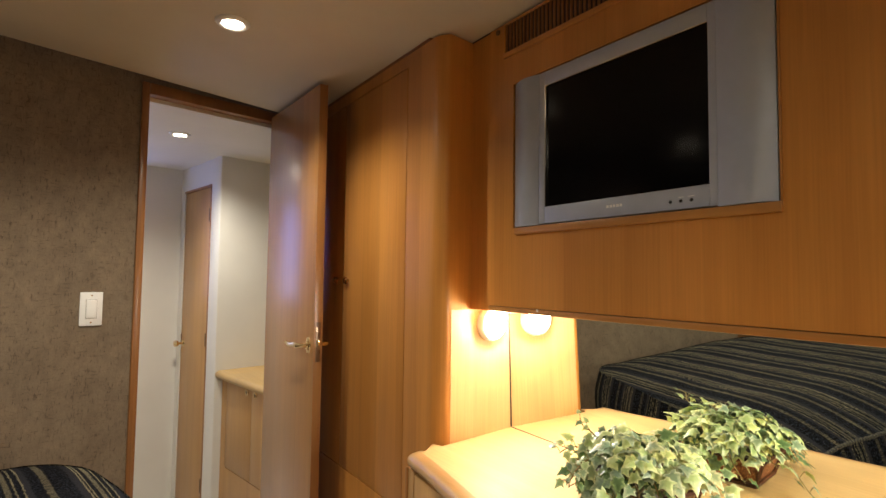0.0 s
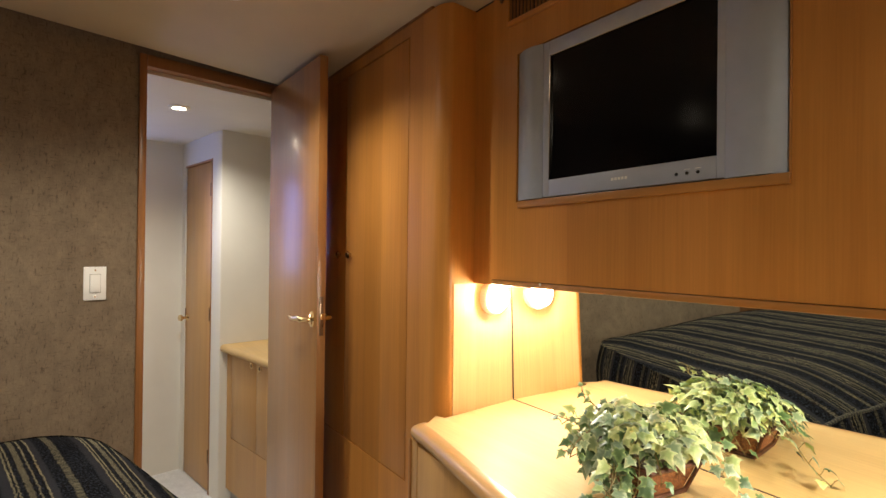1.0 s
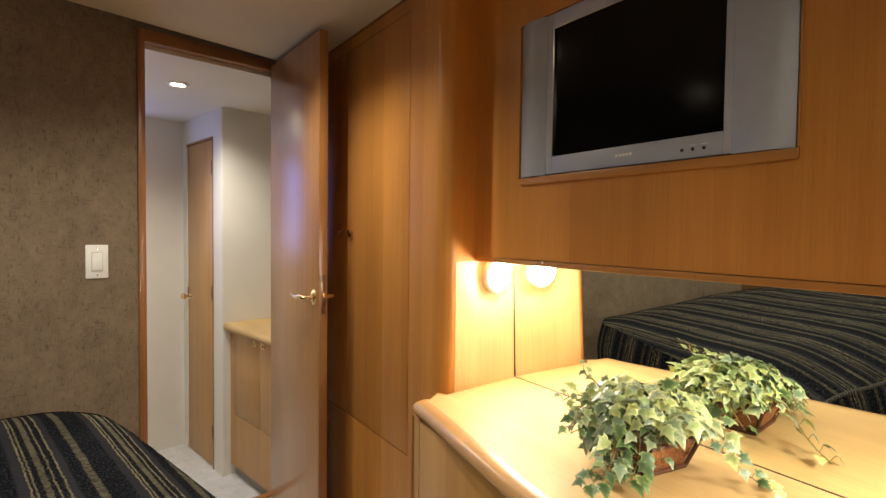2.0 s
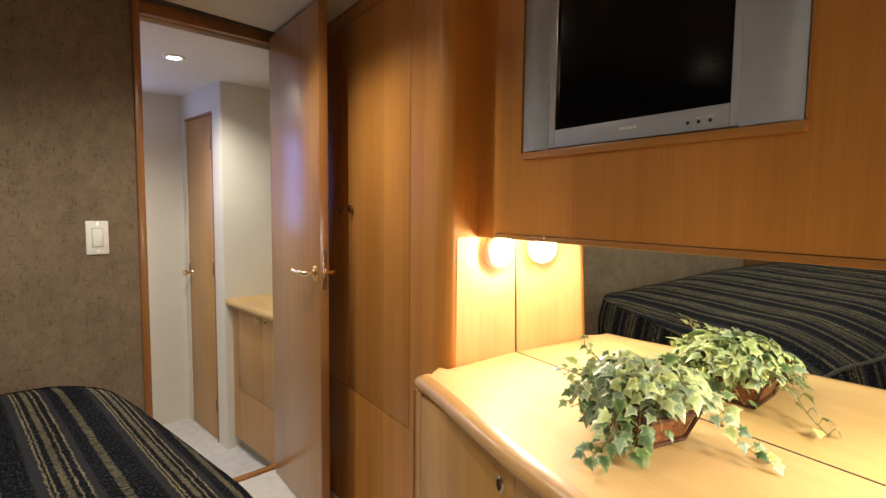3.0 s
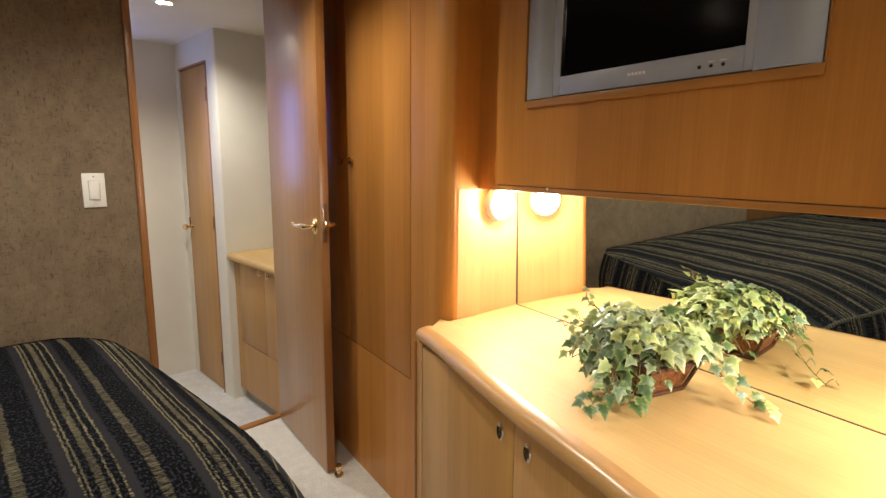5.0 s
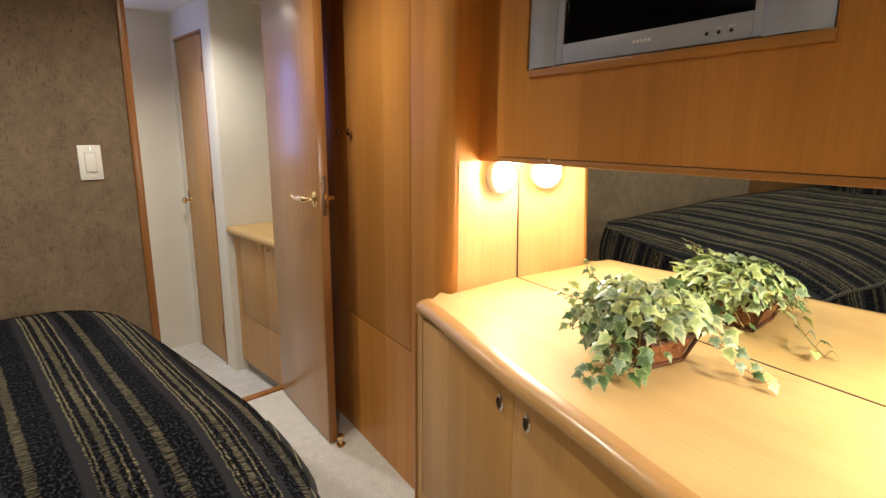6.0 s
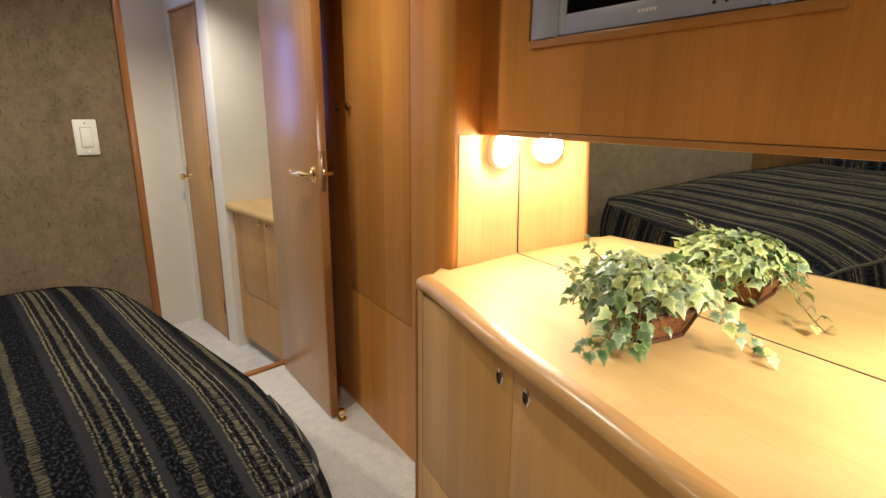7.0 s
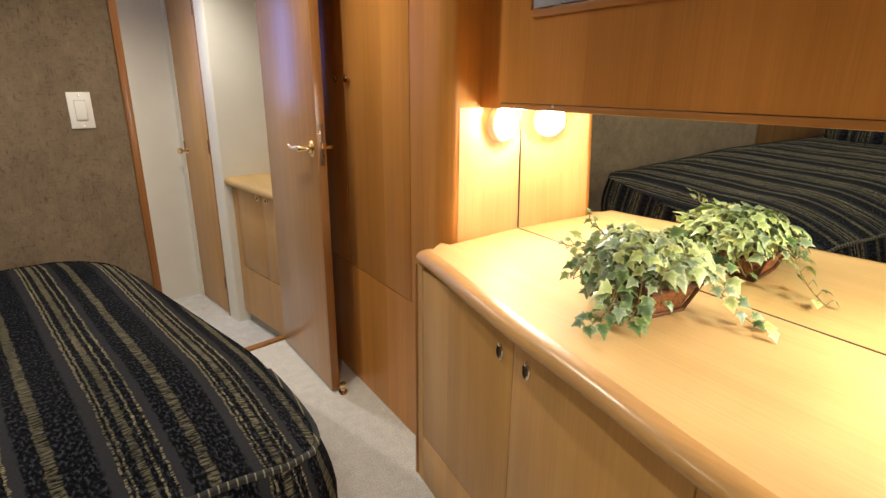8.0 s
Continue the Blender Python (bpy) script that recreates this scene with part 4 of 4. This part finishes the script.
def ivy_plant():
    base = Vector((0.962, 0.675, TOP_Z))
    t = thing("ivy_plant", base, "variegated trailing ivy in a brown wicker planter on the worktop", "plant")
    yaw = Matrix.Translation(base) @ Matrix.Rotation(radians(-8), 4, "Z")
    # planter: flared box of posts, rails and wicker panels
    b0, b1, h = (0.055, 0.076), (0.071, 0.100), 0.064

    def corner(sx, sy, k, inset=0.0):
        return yaw @ Vector((sx * (b0[0] + (b1[0] - b0[0]) * k - inset), sy * (b0[1] + (b1[1] - b0[1]) * k - inset), 0.003 + h * k))

    pot = part("planter", loft(B(), [[corner(sx, sy, k, 0.004) for sx, sy in ((-1, -1), (1, -1), (1, 1), (-1, 1))] for k in (0.02, 0.94)]), WICKER, t, "brown woven wicker planter")
    for sx, sy in ((-1, -1), (1, -1), (1, 1), (-1, 1)):
        part("post", tube(B(), [corner(sx, sy, 0.0), corner(sx, sy, 1.0)], 0.0045, 8), DARK_CANE, pot)
    for k, r in ((0.03, 0.005), (0.99, 0.0058)):
        cs = [corner(sx, sy, k) for sx, sy in ((-1, -1), (1, -1), (1, 1), (-1, 1))]
        for i in range(4):
            part("rail", tube(B(), [cs[i], cs[(i + 1) % 4]], r, 8), DARK_CANE, pot)
    moss = [[corner(sx, sy, 0.93, 0.006) + Vector((0, 0, -0.002)) for sx, sy in ((-1, -1), (1, -1), (1, 1), (-1, 1))], [corner(sx, sy, 0.97, 0.02) + Vector((0, 0, 0.006)) for sx, sy in ((-1, -1), (1, -1), (1, 1), (-1, 1))]]
    part("moss", loft(B(), moss), MOSS, pot, "dry grey-brown moss")
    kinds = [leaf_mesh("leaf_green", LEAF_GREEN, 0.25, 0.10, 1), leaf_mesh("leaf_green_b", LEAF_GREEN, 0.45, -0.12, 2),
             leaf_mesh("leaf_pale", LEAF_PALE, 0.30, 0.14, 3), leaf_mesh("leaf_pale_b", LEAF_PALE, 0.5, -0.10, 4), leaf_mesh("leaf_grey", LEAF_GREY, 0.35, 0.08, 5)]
    rnd = random.Random(11)
    inv = Matrix.Translation(-base)

    def leaf(p, up, tip, size, kind):
        y = (tip - up * tip.dot(up)).normalized()
        x = y.cross(up).normalized()
        m = Matrix((x, y, up)).transposed().to_4x4()
        ob = new("leaf", kinds[kind])
        ob.parent, ob.matrix_parent_inverse = t, inv
        ob.matrix_basis = Matrix.Translation(p) @ m @ Matrix.Diagonal((size, size, size, 1))

    def vine(pts, count, s0, s1, dark, hang=0.35):
        """A stem with leaves set along it."""
        ps = [Vector(p) for p in pts]
        path = []
        for i in range(len(ps) - 1):
            a, b_, c_, d_ = (ps[max(0, min(len(ps) - 1, i + k))] for k in (-1, 0, 1, 2))
            for k in range(6):
                u = k / 6
                path.append(0.5 * ((2 * b_) + (c_ - a) * u + (2 * a - 5 * b_ + 4 * c_ - d_) * u * u + (3 * b_ - a - 3 * c_ + d_) * u ** 3))
        path.append(ps[-1])
        part("stem", tube(B(), path, [0.0019 - 0.0009 * i / len(path) for i in range(len(path))], 6), STEM, t)
        for k in range(count):
            f = (k + 0.6) / count * (len(path) - 1.001)
            i = int(f)
            p = path[i].lerp(path[i + 1], f - i)
            d = (path[i + 1] - path[i]).normalized()
            side = d.cross(Vector((0, 0, 1))).normalized() * (1 if k % 2 else -1)
            off = (side * rnd.uniform(0.5, 1.0) + Vector((0, 0, rnd.uniform(0.1, 0.7))) + d * rnd.uniform(-0.2, 0.4)).normalized() * rnd.uniform(0.012, 0.024)
            q = p + off
            q.z = max(q.z, TOP_Z + 0.008)
            tip = (side * 0.7 + d * 0.7 + Vector((0, 0, -hang)) + Vector((rnd.uniform(-.3, .3), rnd.uniform(-.3, .3), rnd.uniform(-.2, .2)))).normalized()
            up = (Vector((-0.45, -0.45, 0.75)) + Vector((rnd.uniform(-.5, .5), rnd.uniform(-.5, .5), rnd.uniform(-.2, .4)))).normalized()
            size = (s0 + (s1 - s0) * k / max(1, count - 1)) * rnd.uniform(0.66, 0.95)
            if q.z + tip.z * size < TOP_Z + 0.004:
                tip.z = max(tip.z, (TOP_Z + 0.004 - q.z) / size)
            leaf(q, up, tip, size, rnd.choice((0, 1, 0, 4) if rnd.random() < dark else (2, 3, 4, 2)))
            part("stalk", tube(B(), [p, p.lerp(q, 0.6) + Vector((0, 0, 0.003)), q], 0.0008, 5), STEM, t)

    # crown over the planter, leaning to the mirror
    cx, cy = 0.975, 0.664
    for k in range(330):
        a = k * 2.39996
        r = math.sqrt((k + 0.5) / 330)
        dx, dy = r * math.cos(a), r * math.sin(a)
        dome = math.sqrt(max(0.0, 1 - 0.9 * r * r))
        p = Vector((cx + 0.100 * dx, cy + 0.125 * dy, 0.858 + 0.058 * dome + rnd.uniform(-0.030, 0.014)))
        p += Vector((rnd.uniform(-0.014, 0.014), rnd.uniform(-0.014, 0.014), 0))
        if p.y < 0.65 and p.x < 0.99:
            p.z = max(p.z, 0.878)
        up = (Vector((dx * 0.7 - 0.25, dy * 0.7 - 0.25, 0.6 + 0.5 * dome)) + Vector((rnd.uniform(-.8, .8), rnd.uniform(-.8, .8), rnd.uniform(-.3, .3)))).normalized()
        tip = (Vector((dx, dy, -0.1)) + Vector((rnd.uniform(-.8, .8), rnd.uniform(-.8, .8), rnd.uniform(-.3, .3)))).normalized()
        # shade by leaf colour: more dark leaves on the room side of the crown
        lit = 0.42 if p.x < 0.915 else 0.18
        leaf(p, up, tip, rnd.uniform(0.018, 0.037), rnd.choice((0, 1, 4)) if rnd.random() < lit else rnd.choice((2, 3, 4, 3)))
    # leaves that hang over the long side, its shade put into darker leaf colours
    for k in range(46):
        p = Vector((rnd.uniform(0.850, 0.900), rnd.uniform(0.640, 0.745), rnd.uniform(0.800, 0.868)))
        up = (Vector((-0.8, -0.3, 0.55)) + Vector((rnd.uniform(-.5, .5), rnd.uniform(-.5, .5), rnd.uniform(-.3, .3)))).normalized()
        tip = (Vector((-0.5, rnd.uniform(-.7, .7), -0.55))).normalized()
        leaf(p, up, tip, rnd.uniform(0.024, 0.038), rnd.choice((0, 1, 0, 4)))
    # leaves over the side next to the mirror, the lamplight put into paler colours
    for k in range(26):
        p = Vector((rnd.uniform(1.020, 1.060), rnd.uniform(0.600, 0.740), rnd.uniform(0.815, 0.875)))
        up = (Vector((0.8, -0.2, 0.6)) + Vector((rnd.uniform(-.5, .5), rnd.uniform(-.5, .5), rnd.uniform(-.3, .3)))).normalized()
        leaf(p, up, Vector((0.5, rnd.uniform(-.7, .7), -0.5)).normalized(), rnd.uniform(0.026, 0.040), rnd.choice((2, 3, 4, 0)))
    # last number: share of dark leaves, high on the shaded front, low by the mirror
    mid = (0.945, 0.700, 0.850)
    vine([mid, (0.985, 0.575, 0.872), (0.995, 0.520, 0.838), (1.012, 0.474, 0.798), (1.030, 0.428, 0.776)], 16, 0.040, 0.029, 0.35)
    vine([mid, (0.875, 0.650, 0.850), (0.825, 0.628, 0.815), (0.785, 0.628, 0.788), (0.745, 0.630, 0.779)], 19, 0.040, 0.026, 0.85)
    vine([mid, (0.890, 0.620, 0.855), (0.860, 0.598, 0.815), (0.828, 0.594, 0.782)], 15, 0.042, 0.034, 0.9)
    vine([mid, (0.880, 0.660, 0.848), (0.838, 0.640, 0.812), (0.808, 0.622, 0.784)], 12, 0.040, 0.030, 0.8)
    vine([mid, (0.885, 0.715, 0.880), (0.850, 0.725, 0.868), (0.822, 0.722, 0.850), (0.808, 0.716, 0.838)], 11, 0.036, 0.022, 0.55)
    vine([mid, (0.890, 0.750, 0.890), (0.868, 0.772, 0.888), (0.850, 0.778, 0.880)], 8, 0.034, 0.022, 0.45)
    vine([mid, (0.950, 0.770, 0.905), (0.945, 0.792, 0.915), (0.940, 0.800, 0.935)], 6, 0.030, 0.018, 0.3)
    vine([mid, (0.915, 0.610, 0.868), (0.895, 0.575, 0.840), (0.890, 0.570, 0.815)], 5, 0.036, 0.028, 0.4)
    vine([mid, (0.910, 0.745, 0.868), (0.890, 0.768, 0.842), (0.880, 0.782, 0.815)], 8, 0.034, 0.022, 0.5)
    vine([mid, (0.935, 0.755, 0.885), (0.925, 0.775, 0.866), (0.920, 0.790, 0.848)], 7, 0.032, 0.020, 0.4)
    vine([mid, (1.030, 0.640, 0.860), (1.075, 0.600, 0.840), (1.100, 0.560, 0.815)], 8, 0.040, 0.028, 0.2)
    vine([mid, (1.030, 0.720, 0.870), (1.085, 0.720, 0.850)], 6, 0.040, 0.030, 0.2)
    vine([mid, (1.000, 0.610, 0.880), (1.030, 0.560, 0.868), (1.050, 0.520, 0.850)], 8, 0.046, 0.034, 0.15)


def loft(bm, rings):
    vs = [[bm.verts.new(p) for p in ring] for ring in rings]
    for a, b in zip(vs, vs[1:]):
        n = len(a)
        for i in range(n):
            bm.faces.new((a[i], a[(i + 1) % n], b[(i + 1) % n], b[i]))
    bm.faces.new(vs[0][::-1])
    bm.faces.new(vs[-1])
    bmesh.ops.recalc_face_normals(bm, faces=bm.faces[:])
    return bm


WICKER, _nt, _b = material("wicker", 0.55)
_v = _nt.nodes.new("ShaderNodeTexVoronoi")
_v.inputs["Scale"].default_value = 260
_c = _nt.nodes.new("ShaderNodeTexCoord")
_nt.links.new(_c.outputs["Object"], _v.inputs[0])
_nt.links.new(ramp(_nt, _v.outputs[0], [(0.1, (0.42, 0.17, 0.05)), (0.6, (0.16, 0.055, 0.018))]), _b.inputs["Base Color"])
bump(_nt, _b, _v.outputs[0], 0.8, 0.002)
DARK_CANE = wood("dark_cane", (0.10, 0.035, 0.014), (0.06, 0.02, 0.009), "z", 0.35, 0.3)
MOSS = carpet("dry_moss", (0.20, 0.17, 0.12))
ivy_plant()
